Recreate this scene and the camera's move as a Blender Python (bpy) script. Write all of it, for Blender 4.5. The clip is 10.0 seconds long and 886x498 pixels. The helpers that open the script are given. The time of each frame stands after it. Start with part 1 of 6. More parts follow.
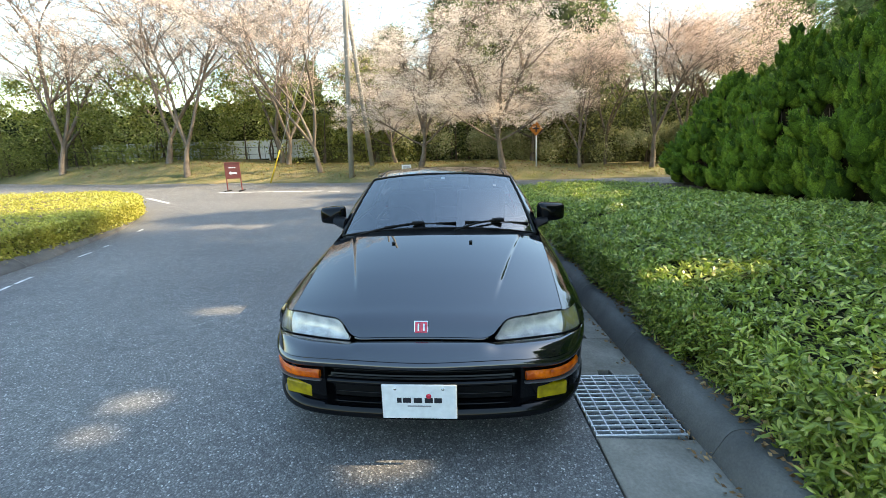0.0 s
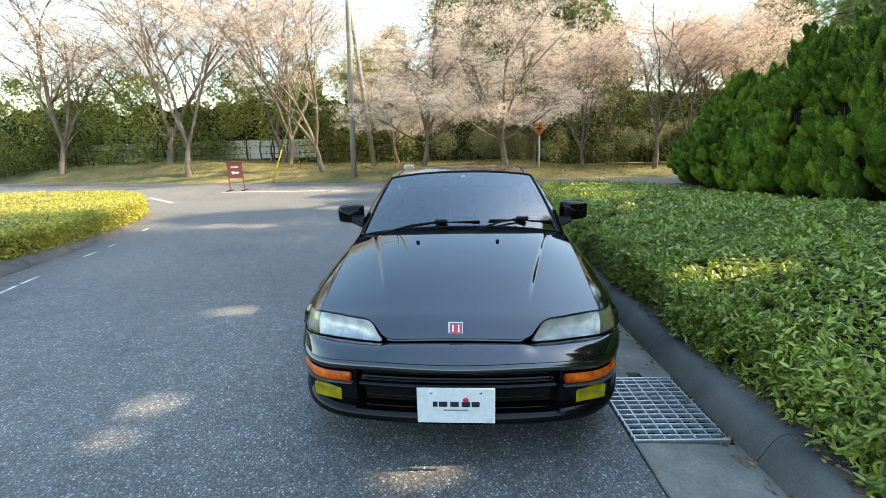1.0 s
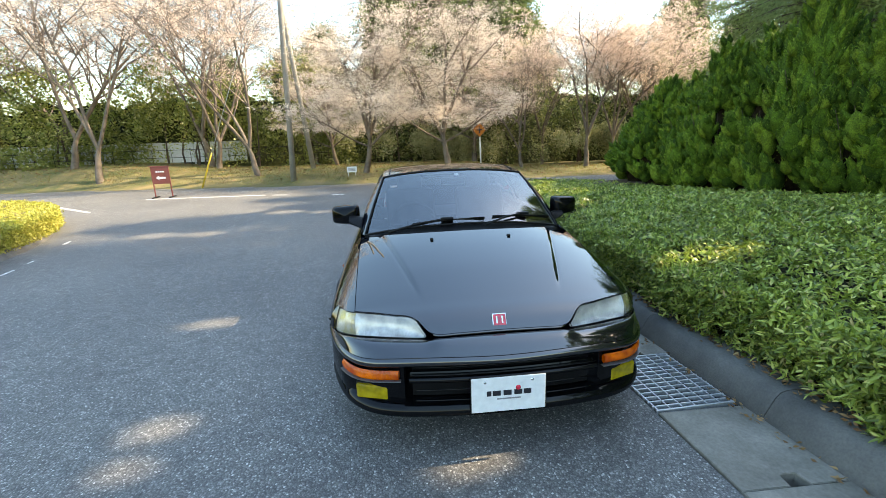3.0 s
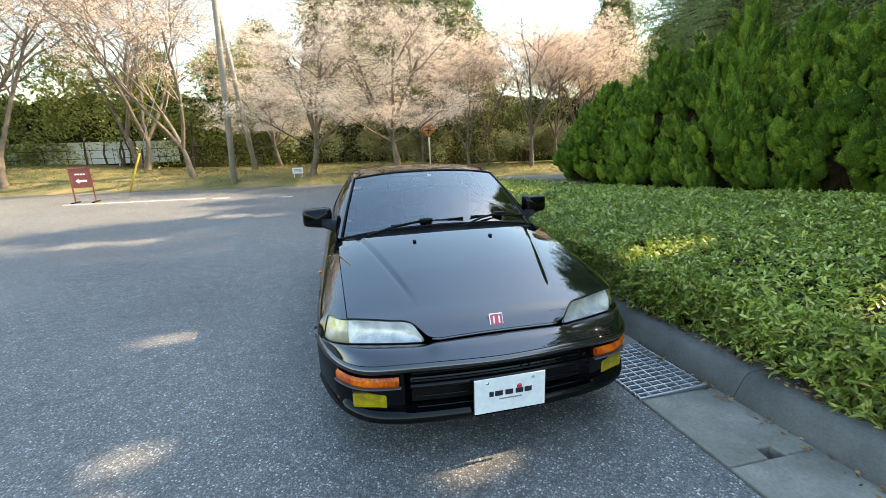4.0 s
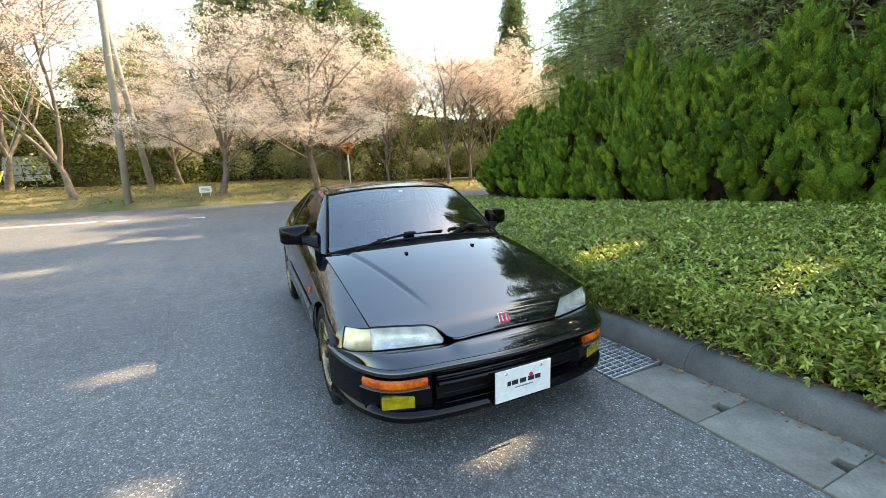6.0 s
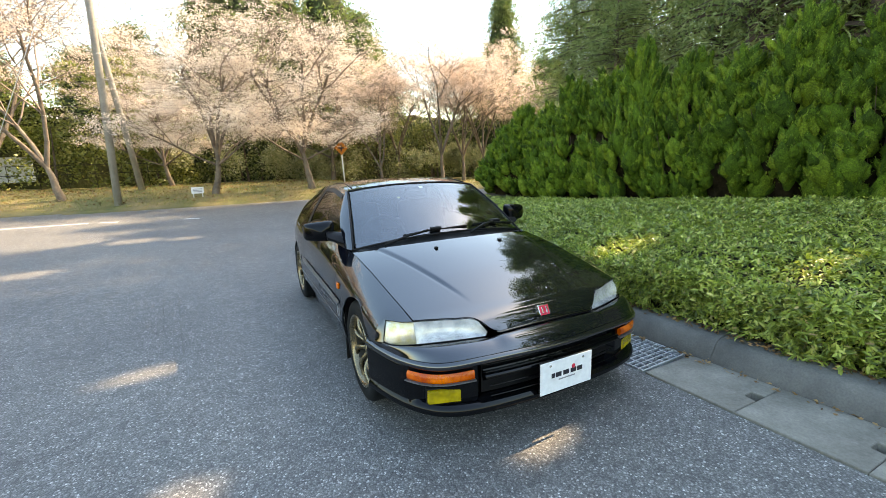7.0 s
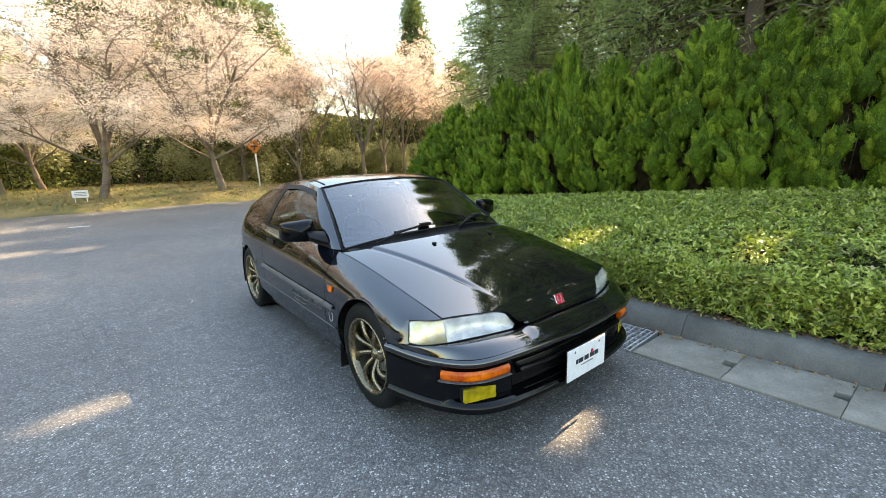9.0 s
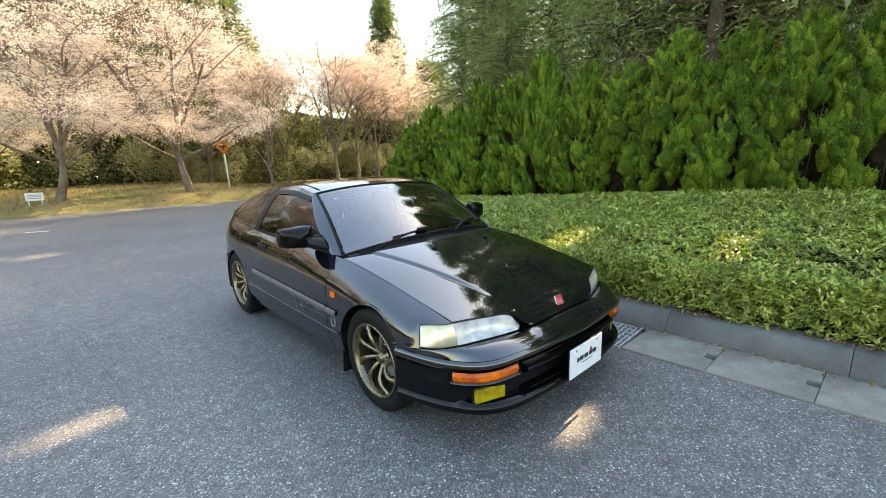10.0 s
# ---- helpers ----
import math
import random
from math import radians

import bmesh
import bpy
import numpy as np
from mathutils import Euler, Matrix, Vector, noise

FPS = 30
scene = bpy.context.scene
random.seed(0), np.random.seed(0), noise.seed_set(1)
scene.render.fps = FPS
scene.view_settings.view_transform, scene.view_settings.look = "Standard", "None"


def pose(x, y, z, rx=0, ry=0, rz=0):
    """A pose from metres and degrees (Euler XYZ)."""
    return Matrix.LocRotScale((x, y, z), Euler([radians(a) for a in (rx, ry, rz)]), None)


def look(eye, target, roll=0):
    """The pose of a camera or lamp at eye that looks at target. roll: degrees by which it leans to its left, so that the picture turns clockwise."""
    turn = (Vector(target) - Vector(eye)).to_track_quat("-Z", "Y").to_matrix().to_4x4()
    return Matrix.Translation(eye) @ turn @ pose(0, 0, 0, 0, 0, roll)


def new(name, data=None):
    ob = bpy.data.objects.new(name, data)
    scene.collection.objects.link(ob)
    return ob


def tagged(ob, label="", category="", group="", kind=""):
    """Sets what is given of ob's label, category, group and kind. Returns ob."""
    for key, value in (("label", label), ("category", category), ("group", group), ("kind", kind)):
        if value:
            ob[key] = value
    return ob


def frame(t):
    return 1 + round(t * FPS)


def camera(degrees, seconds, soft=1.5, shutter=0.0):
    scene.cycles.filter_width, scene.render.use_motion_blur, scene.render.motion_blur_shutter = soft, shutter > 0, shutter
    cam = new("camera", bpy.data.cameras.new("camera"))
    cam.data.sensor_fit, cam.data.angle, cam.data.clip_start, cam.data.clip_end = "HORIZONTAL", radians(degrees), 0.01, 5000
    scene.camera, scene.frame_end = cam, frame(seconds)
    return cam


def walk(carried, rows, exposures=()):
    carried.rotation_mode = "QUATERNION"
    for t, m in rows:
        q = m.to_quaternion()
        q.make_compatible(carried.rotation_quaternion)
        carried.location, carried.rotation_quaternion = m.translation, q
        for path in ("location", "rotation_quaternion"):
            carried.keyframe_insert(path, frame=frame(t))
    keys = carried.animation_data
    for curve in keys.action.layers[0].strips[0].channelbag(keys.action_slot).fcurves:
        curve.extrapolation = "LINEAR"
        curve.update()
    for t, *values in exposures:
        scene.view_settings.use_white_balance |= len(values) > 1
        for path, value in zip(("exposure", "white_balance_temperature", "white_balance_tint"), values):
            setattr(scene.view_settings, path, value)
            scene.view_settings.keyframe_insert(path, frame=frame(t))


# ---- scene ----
cam = camera(93.7, 10.0, 0.55)
PATH = [
    (0, (0.243, -1.609, 1.375), (0.098, 0.334, 0.92), -1.6),
    (0.5, (0.17, -1.61, 1.371), (0.028, 0.332, 0.917), -1.5),
    (1, (0.075, -1.561, 1.357), (-0.065, 0.382, 0.904), -1.5),
    (1.5, (-0.04, -1.504, 1.356), (-0.165, 0.441, 0.906), -1.5),
    (2, (-0.138, -1.506, 1.345), (-0.187, 0.443, 0.898), -1.6),
    (2.5, (-0.278, -1.574, 1.353), (-0.213, 0.374, 0.903), -1.6),
    (2.7, (-0.332, -1.598, 1.346), (-0.225, 0.348, 0.895), -1.8),
    (3.8, (-0.568, -1.546, 1.357), (-0.219, 0.368, 0.893), -2.0),
    (4, (-0.615, -1.534, 1.356), (-0.201, 0.368, 0.895), -2.0),
    (4.5, (-0.727, -1.536, 1.335), (-0.168, 0.332, 0.888), -2.1),
    (5, (-0.872, -1.562, 1.363), (-0.202, 0.274, 0.938), -2.0),
    (5.5, (-1.005, -1.589, 1.374), (-0.246, 0.217, 0.971), -2.0),
    (6.8, (-1.316, -1.462, 1.349), (-0.463, 0.304, 0.953), -2.0),
    (7, (-1.362, -1.443, 1.339), (-0.502, 0.32, 0.945), -2.1),
    (7.5, (-1.495, -1.392, 1.344), (-0.589, 0.346, 0.949), -2.1),
    (8, (-1.614, -1.329, 1.334), (-0.61, 0.354, 0.934), -2.1),
    (8.5, (-1.69, -1.2, 1.308), (-0.579, 0.413, 0.903), -2.2),
    (9, (-1.764, -1.111, 1.313), (-0.565, 0.437, 0.906), -2.2),
    (9.5, (-1.864, -1.072, 1.344), (-0.602, 0.425, 0.934), -2.3),
    (10, (-1.929, -1.038, 1.362), (-0.627, 0.423, 0.947), -2.2),
]
walk(cam, [(t, look(eye, target, roll)) for t, eye, target, roll in PATH], [(0, 2.22, 7050, 6), (5, 2.40, 7550, 8), (10, 2.62, 8400, 13)])

# ---- light ----
SUN = Vector((0.741, 0.05, 0.669)).normalized()
world = bpy.data.worlds.new("sky")
scene.world = world
world.use_nodes = True
wn = world.node_tree.nodes
sky = wn.new("ShaderNodeTexSky")
sky.sky_type, sky.sun_disc = "NISHITA", False
sky.sun_elevation, sky.sun_rotation = math.asin(SUN.z), math.atan2(SUN.x, SUN.y)
sky.air_density, sky.dust_density, sky.ozone_density = 1.8, 1.5, 5.0
wn["Background"].inputs["Strength"].default_value = 0.128
world.node_tree.links.new(sky.outputs["Color"], wn["Background"].inputs["Color"])
lamp = bpy.data.lights.new("sun", "SUN")
lamp.energy, lamp.angle, lamp.color = 3.1, radians(0.53), (1.0, 0.82, 0.60)
new("sun", lamp).matrix_world = look(SUN * 60, (0, 0, 0))


# ---- materials ----
def nodes_of(name):
    m = bpy.data.materials.new(name)
    m.use_nodes = True
    return m, m.node_tree.nodes, m.node_tree.links, m.node_tree.nodes["Principled BSDF"]


def noise_node(n, l, scale, detail=4.0, rough=0.6, source="Object"):
    tc = n.new("ShaderNodeTexCoord")
    t = n.new("ShaderNodeTexNoise")
    t.inputs["Scale"].default_value, t.inputs["Detail"].default_value, t.inputs["Roughness"].default_value = scale, detail, rough
    l.new(tc.outputs[source], t.inputs["Vector"])
    return t


def ramp_node(n, l, fac, stops):
    r = n.new("ShaderNodeValToRGB")
    while len(r.color_ramp.elements) < len(stops):
        r.color_ramp.elements.new(0.5)
    for e, (p, c) in zip(r.color_ramp.elements, stops):
        e.position, e.color = p, (*c, 1)
    l.new(fac, r.inputs["Fac"])
    return r


def mix_node(n, l, fac, a, b, kind="MIX"):
    m = n.new("ShaderNodeMix")
    m.data_type, m.blend_type = "RGBA", kind
    if isinstance(fac, float):
        m.inputs[0].default_value = fac
    else:
        l.new(fac, m.inputs[0])
    for slot, v in ((6, a), (7, b)):
        if isinstance(v, tuple):
            m.inputs[slot].default_value = (*v, 1)
        else:
            l.new(v, m.inputs[slot])
    return m.outputs[2]


def surface(name, dark, light, big=1.5, fine=40.0, rough=0.6, metal=0.0, bump=0.2, depth=0.004, coat=0.0, rough_var=0.1, spec=0.5):
    """A plain surface with a large and a fine variation, and fine relief."""
    m, n, l, b = nodes_of(name)
    a, f = noise_node(n, l, big), noise_node(n, l, fine, 6.0)
    ra = ramp_node(n, l, a.outputs["Fac"], [(0.3, dark), (0.7, light)])
    rf = ramp_node(n, l, f.outputs["Fac"], [(0.25, (0.72, 0.72, 0.72)), (0.75, (1.15, 1.15, 1.15))])
    l.new(mix_node(n, l, 1.0, ra.outputs["Color"], rf.outputs["Color"], "MULTIPLY"), b.inputs["Base Color"])
    mr = n.new("ShaderNodeMapRange")
    mr.inputs["To Min"].default_value, mr.inputs["To Max"].default_value = max(0.0, rough - rough_var), min(1.0, rough + rough_var)
    l.new(f.outputs["Fac"], mr.inputs["Value"])
    l.new(mr.outputs["Result"], b.inputs["Roughness"])
    b.inputs["Metallic"].default_value = metal
    b.inputs["Coat Weight"].default_value = coat
    b.inputs["Specular IOR Level"].default_value = spec
    if bump:
        bp = n.new("ShaderNodeBump")
        bp.inputs["Strength"].default_value, bp.inputs["Distance"].default_value = bump, depth
        l.new(f.outputs["Fac"], bp.inputs["Height"])
        l.new(bp.outputs["Normal"], b.inputs["Normal"])
    return m


def asphalt(name):
    """Worn asphalt: grey binder with pale and dark chips, patches of wear."""
    m, n, l, b = nodes_of(name)
    tc = n.new("ShaderNodeTexCoord")
    chips = n.new("ShaderNodeTexVoronoi")
    chips.inputs["Scale"].default_value = 125.0
    l.new(tc.outputs["Object"], chips.inputs["Vector"])
    sep = n.new("ShaderNodeSeparateColor")
    l.new(chips.outputs["Color"], sep.inputs["Color"])
    tone = ramp_node(n, l, sep.outputs["Red"], [(0.0, (0.094, 0.092, 0.088)), (0.5, (0.136, 0.133, 0.128)), (0.82, (0.19, 0.188, 0.182)), (0.95, (0.29, 0.285, 0.27)), (1.0, (0.55, 0.54, 0.515))])
    gap = ramp_node(n, l, chips.outputs["Distance"], [(0.30, (1, 1, 1)), (0.75, (0.55, 0.55, 0.55))])
    col = mix_node(n, l, 1.0, tone.outputs["Color"], gap.outputs["Color"], "MULTIPLY")
    big = noise_node(n, l, 0.5, 5.0)
    stain = ramp_node(n, l, big.outputs["Fac"], [(0.3, (0.80, 0.80, 0.82)), (0.7, (1.2, 1.19, 1.16))])
    col = mix_node(n, l, 1.0, col, stain.outputs["Color"], "MULTIPLY")
    mid = noise_node(n, l, 9.0, 4.0)
    blot = ramp_node(n, l, mid.outputs["Fac"], [(0.35, (0.85, 0.85, 0.85)), (0.65, (1.15, 1.15, 1.15))])
    l.new(mix_node(n, l, 1.0, col, blot.outputs["Color"], "MULTIPLY"), b.inputs["Base Color"])
    b.inputs["Roughness"].default_value = 0.62
    bp = n.new("ShaderNodeBump")
    bp.inputs["Strength"].default_value, bp.inputs["Distance"].default_value, bp.invert = 0.55, 0.004, True
    l.new(chips.outputs["Distance"], bp.inputs["Height"])
    l.new(bp.outputs["Normal"], b.inputs["Normal"])
    return m


def leaf(name, stops, rough=0.5, sheer=0.35, back=(0.25, 0.4, 0.06), clump=1.1, spec=0.5):
    """Leaves: each island its own tone, some light passing through."""
    m, n, l, b = nodes_of(name)
    g = n.new("ShaderNodeNewGeometry")
    r = ramp_node(n, l, g.outputs["Random Per Island"], stops)
    a = noise_node(n, l, clump, 3.0)
    sh = ramp_node(n, l, a.outputs["Fac"], [(0.3, (0.78, 0.78, 0.75)), (0.7, (1.2, 1.2, 1.15))])
    col = mix_node(n, l, 1.0, r.outputs["Color"], sh.outputs["Color"], "MULTIPLY")
    l.new(col, b.inputs["Base Color"])
    b.inputs["Roughness"].default_value = rough
    b.inputs["Specular IOR Level"].default_value = spec
    tr = n.new("ShaderNodeBsdfTranslucent")
    l.new(mix_node(n, l, 0.5, col, back), tr.inputs["Color"])
    mx = n.new("ShaderNodeMixShader")
    mx.inputs["Fac"].default_value = sheer
    l.new(b.outputs["BSDF"], mx.inputs[1])
    l.new(tr.outputs["BSDF"], mx.inputs[2])
    l.new(mx.outputs["Shader"], n["Material Output"].inputs["Surface"])
    return m


def plume_leaf(name):
    """Close-packed scale leaves: fine light and dark grain in relief, each plume its own tone."""
    m, n, l, b = nodes_of(name)
    g = n.new("ShaderNodeNewGeometry")
    r = ramp_node(n, l, g.outputs["Random Per Island"], [(0.0, (0.042, 0.080, 0.008)), (0.6, (0.098, 0.165, 0.013)), (1.0, (0.19, 0.255, 0.026))])
    fine, mid = noise_node(n, l, 70.0, 5.0, 0.7), noise_node(n, l, 16.0, 3.0)
    grain = ramp_node(n, l, fine.outputs["Fac"], [(0.32, (0.25, 0.25, 0.25)), (0.66, (1.5, 1.5, 1.4))])
    patch = ramp_node(n, l, mid.outputs["Fac"], [(0.35, (0.65, 0.68, 0.7)), (0.65, (1.2, 1.2, 1.1))])
    col = mix_node(n, l, 1.0, r.outputs["Color"], grain.outputs["Color"], "MULTIPLY")
    l.new(mix_node(n, l, 1.0, col, patch.outputs["Color"], "MULTIPLY"), b.inputs["Base Color"])
    b.inputs["Roughness"].default_value, b.inputs["Specular IOR Level"].default_value = 0.75, 0.15
    bp = n.new("ShaderNodeBump")
    bp.inputs["Strength"].default_value, bp.inputs["Distance"].default_value = 1.0, 0.03
    l.new(fine.outputs["Fac"], bp.inputs["Height"])
    l.new(bp.outputs["Normal"], b.inputs["Normal"])
    return m


def glass(name, tint, rough=0.0, base=0.045):
    """A thin pane: what lies behind shows through its tint, gloss grows towards the edge of the view."""
    m, n, l, b = nodes_of(name)
    n.remove(b)
    see_through = n.new("ShaderNodeBsdfTransparent")
    see_through.inputs["Color"].default_value = (*tint, 1)
    gloss = n.new("ShaderNodeBsdfGlossy")
    gloss.inputs["Roughness"].default_value = rough
    lw = n.new("ShaderNodeLayerWeight")
    lw.inputs["Blend"].default_value = 0.5
    p = n.new("ShaderNodeMath")
    p.operation, p.inputs[1].default_value = "POWER", 5.0
    l.new(lw.outputs["Facing"], p.inputs[0])
    q = n.new("ShaderNodeMath")
    q.operation, q.inputs[1].default_value, q.inputs[2].default_value = "MULTIPLY_ADD", 1.0 - base, base
    l.new(p.outputs["Value"], q.inputs[0])
    mx = n.new("ShaderNodeMixShader")
    l.new(q.outputs["Value"], mx.inputs["Fac"])
    l.new(see_through.outputs["BSDF"], mx.inputs[1])
    l.new(gloss.outputs["BSDF"], mx.inputs[2])
    l.new(mx.outputs["Shader"], n["Material Output"].inputs["Surface"])
    return m


def paint(name, colour, rough=0.12, coat=1.0, metal=0.0, spec=0.5, ior=1.5):
    """Smooth coated paint or plastic, with faint dust in the gloss."""
    m, n, l, b = nodes_of(name)
    f = noise_node(n, l, 26.0, 5.0)
    mr = n.new("ShaderNodeMapRange")
    mr.inputs["To Min"].default_value, mr.inputs["To Max"].default_value = rough * 0.7, rough * 1.4
    l.new(f.outputs["Fac"], mr.inputs["Value"])
    l.new(mr.outputs["Result"], b.inputs["Roughness"])
    dust = ramp_node(n, l, f.outputs["Fac"], [(0.3, tuple(c * 0.9 for c in colour)), (0.75, tuple(min(1, c * 1.1 + 0.001) for c in colour))])
    l.new(dust.outputs["Color"], b.inputs["Base Color"])
    b.inputs["Specular IOR Level"].default_value = spec
    b.inputs["Coat Weight"].default_value, b.inputs["Coat Roughness"].default_value, b.inputs["Metallic"].default_value = coat, 0.02, metal
    b.inputs["Coat IOR"].default_value = ior
    return m


def ribbed(name, dark, light, blot=14.0, metal=0.0, flute=0.55):
    """A coloured lamp lens with fine upright flutes."""
    m, n, l, b = nodes_of(name)
    tc = n.new("ShaderNodeTexCoord")
    w = n.new("ShaderNodeTexWave")
    w.bands_direction, w.inputs["Scale"].default_value, w.inputs["Distortion"].default_value = "X", 55.0, 0.6
    l.new(tc.outputs["Object"], w.inputs["Vector"])
    big = noise_node(n, l, blot, 2.0)
    r = ramp_node(n, l, big.outputs["Fac"], [(0.38, dark), (0.62, light)])
    l.new(r.outputs["Color"], b.inputs["Base Color"])
    b.inputs["Roughness"].default_value, b.inputs["Coat Weight"].default_value, b.inputs["Coat Roughness"].default_value = 0.22, 0.35, 0.04
    b.inputs["Specular IOR Level"].default_value, b.inputs["Metallic"].default_value = 0.3, metal
    bp = n.new("ShaderNodeBump")
    bp.inputs["Strength"].default_value, bp.inputs["Distance"].default_value = flute, 0.0025
    l.new(w.outputs["Fac"], bp.inputs["Height"])
    l.new(bp.outputs["Normal"], b.inputs["Normal"])
    return m


ASPHALT = asphalt("asphalt")
CONCRETE = surface("concrete", (0.125, 0.114, 0.092), (0.30, 0.28, 0.235), 3.0, 60.0, 0.85, bump=0.6)
# Near-black so the shade under lids and grating is in the colour.
TROUGH_SHADE = surface("trough_shade_black", (0.006, 0.006, 0.005), (0.018, 0.017, 0.014), 6.0, 40.0, 0.8, bump=0.5)
KERB = surface("dark_kerb_asphalt", (0.062, 0.060, 0.056), (0.17, 0.163, 0.15), 2.2, 90.0, 0.85, bump=0.7, depth=0.006)
LINE = surface("road_paint", (0.45, 0.45, 0.43), (0.8, 0.8, 0.78), 6.0, 60.0, 0.7, bump=0.3)
STEEL = surface("galvanised_steel", (0.46, 0.48, 0.49), (0.66, 0.67, 0.68), 8.0, 60.0, 0.5, metal=0.7, bump=0.1)
SOIL = surface("soil", (0.05, 0.036, 0.022), (0.12, 0.085, 0.05), 2.0, 45.0, 0.95, bump=1.0, depth=0.02)
TURF = surface("dry_turf", (0.075, 0.095, 0.024), (0.26, 0.195, 0.085), 0.8, 16.0, 0.95, bump=1.0, depth=0.03)
BARK = surface("cherry_bark", (0.085, 0.066, 0.050), (0.24, 0.19, 0.145), 3.0, 22.0, 0.9, bump=0.9, depth=0.02)
PALE_BUSH = leaf("pale_bush_leaf", [(0.0, (0.16, 0.19, 0.06)), (0.5, (0.36, 0.37, 0.16)), (1.0, (0.58, 0.55, 0.36))], 0.4, 0.3, (0.5, 0.5, 0.25), clump=1.4)
BUSH = leaf("bush_leaf", [(0.0, (0.07, 0.085, 0.018)), (0.5, (0.16, 0.165, 0.036)), (1.0, (0.28, 0.26, 0.075))], 0.5, 0.3)
TWIG = surface("twig_bark", (0.14, 0.105, 0.085), (0.27, 0.215, 0.175), 3.0, 30.0, 0.9, bump=0.3)
DARKBARK = surface("cedar_bark", (0.06, 0.042, 0.03), (0.13, 0.09, 0.065), 3.0, 18.0, 0.95, bump=0.9, depth=0.03)
POLE = surface("weathered_concrete_pole", (0.22, 0.205, 0.18), (0.36, 0.34, 0.30), 1.2, 30.0, 0.85, bump=0.3)
PAINT = paint("black_car_paint", (0.002, 0.0026, 0.0052), 0.32, 1.0, 0.0, 0.0, 2.0)
# Weaker coat than PAINT, so bumper, grille and mirror reflections stay dark.
BUMPER = paint("low_gloss_black_paint", (0.002, 0.0022, 0.0030), 0.35, 0.55, 0.0, 0.0, 1.45)
TRIM = surface("black_plastic", (0.006, 0.006, 0.007), (0.011, 0.011, 0.012), 8.0, 120.0, 0.42, bump=0.15, depth=0.001, spec=0.14)
RUBBER = surface("tyre_rubber", (0.006, 0.006, 0.006), (0.011, 0.011, 0.010), 8.0, 80.0, 0.6, bump=0.2, depth=0.002, spec=0.15)
CABIN = surface("dark_cabin_cloth", (0.028, 0.028, 0.030), (0.060, 0.060, 0.064), 8.0, 150.0, 0.9, bump=0.2)
BRONZE = surface("bronze_alloy", (0.20, 0.16, 0.10), (0.28, 0.23, 0.15), 6.0, 60.0, 0.28, metal=0.92, bump=0.05)
# Shade behind the spokes is put into this darkened bronze.
BARREL_SHADE = surface("shaded_barrel_alloy", (0.022, 0.019, 0.014), (0.05, 0.042, 0.03), 6.0, 60.0, 0.5, metal=0.5, bump=0.05)
CHROME = surface("bright_metal", (0.6, 0.6, 0.6), (0.75, 0.75, 0.75), 8.0, 60.0, 0.16, metal=1.0, bump=0.0)
SCREEN = glass("tinted_screen_glass", (0.55, 0.58, 0.59), 0.0, 0.21)
SIDE = glass("tinted_side_glass", (0.28, 0.30, 0.30), 0.0, 0.05)
LENS = glass("lamp_lens_glass", (0.98, 0.98, 0.98), 0.03)
REFLECTOR = ribbed("lamp_reflector", (0.50, 0.51, 0.51), (0.74, 0.74, 0.73), 16.0, 0.25, 0.2)
WARM_REFLECTOR = ribbed("warm_lamp_reflector", (0.60, 0.50, 0.22), (0.66, 0.65, 0.62), 14.0, 0.45, 0.2)
AMBER = ribbed("amber_lens", (0.42, 0.050, 0.0), (0.78, 0.155, 0.0), 11.0)
YELLOW = ribbed("yellow_lens", (0.24, 0.18, 0.003), (0.44, 0.33, 0.006))
WHITE = paint("white_enamel", (0.74, 0.75, 0.76), 0.3, 0.3)
RED = paint("red_enamel", (0.55, 0.02, 0.05), 0.25, 0.6)
REDLENS = paint("red_lens", (0.30, 0.008, 0.008), 0.15)
INK = paint("dark_ink", (0.012, 0.013, 0.02), 0.4, 0.0)
# Grey holds the painted highlight of moulding and sill crease; also the indicator rim.
SHEEN_TRIM = surface("sheen_grey_trim", (0.075, 0.077, 0.082), (0.10, 0.103, 0.108), 8.0, 90.0, 0.30, bump=0.05)
DECAL = paint("dim_decal", (0.24, 0.24, 0.25), 0.4, 0.3)
GREYINK = paint("grey_print", (0.22, 0.22, 0.23), 0.5, 0.0)
SIGNRED = surface("maroon_board", (0.15, 0.035, 0.028), (0.21, 0.05, 0.04), 6.0, 60.0, 0.55, bump=0.1)
ORANGE = surface("orange_sign_face", (0.50, 0.15, 0.008), (0.60, 0.20, 0.012), 6.0, 60.0, 0.45, bump=0.05)
YELLOWTUBE = surface("yellow_guard", (0.60, 0.40, 0.02), (0.72, 0.50, 0.04), 4.0, 50.0, 0.5, bump=0.1)
FENCE = surface("pale_fence_panel", (0.66, 0.67, 0.68), (0.80, 0.81, 0.82), 1.0, 30.0, 0.6, bump=0.1)
HEDGE_LEAF = leaf("bamboo_grass_leaf", [(0.0, (0.060, 0.085, 0.013)), (0.35, (0.19, 0.245, 0.036)), (0.75, (0.39, 0.45, 0.075)), (0.95, (0.60, 0.60, 0.17)), (1.0, (0.46, 0.32, 0.17))], 0.32, 0.30, clump=2.6, spec=0.5)
GOLD_LEAF = leaf("clipped_shrub_leaf", [(0.0, (0.30, 0.31, 0.05)), (0.5, (0.46, 0.44, 0.085)), (1.0, (0.60, 0.54, 0.15))], 0.5, 0.35, (0.5, 0.5, 0.08))
THUJA = leaf("conifer_spray", [(0.0, (0.058, 0.108, 0.009)), (0.5, (0.135, 0.225, 0.017)), (0.97, (0.25, 0.345, 0.038)), (1.0, (0.26, 0.18, 0.07))], 0.55, 0.15, clump=4.0, spec=0.25)
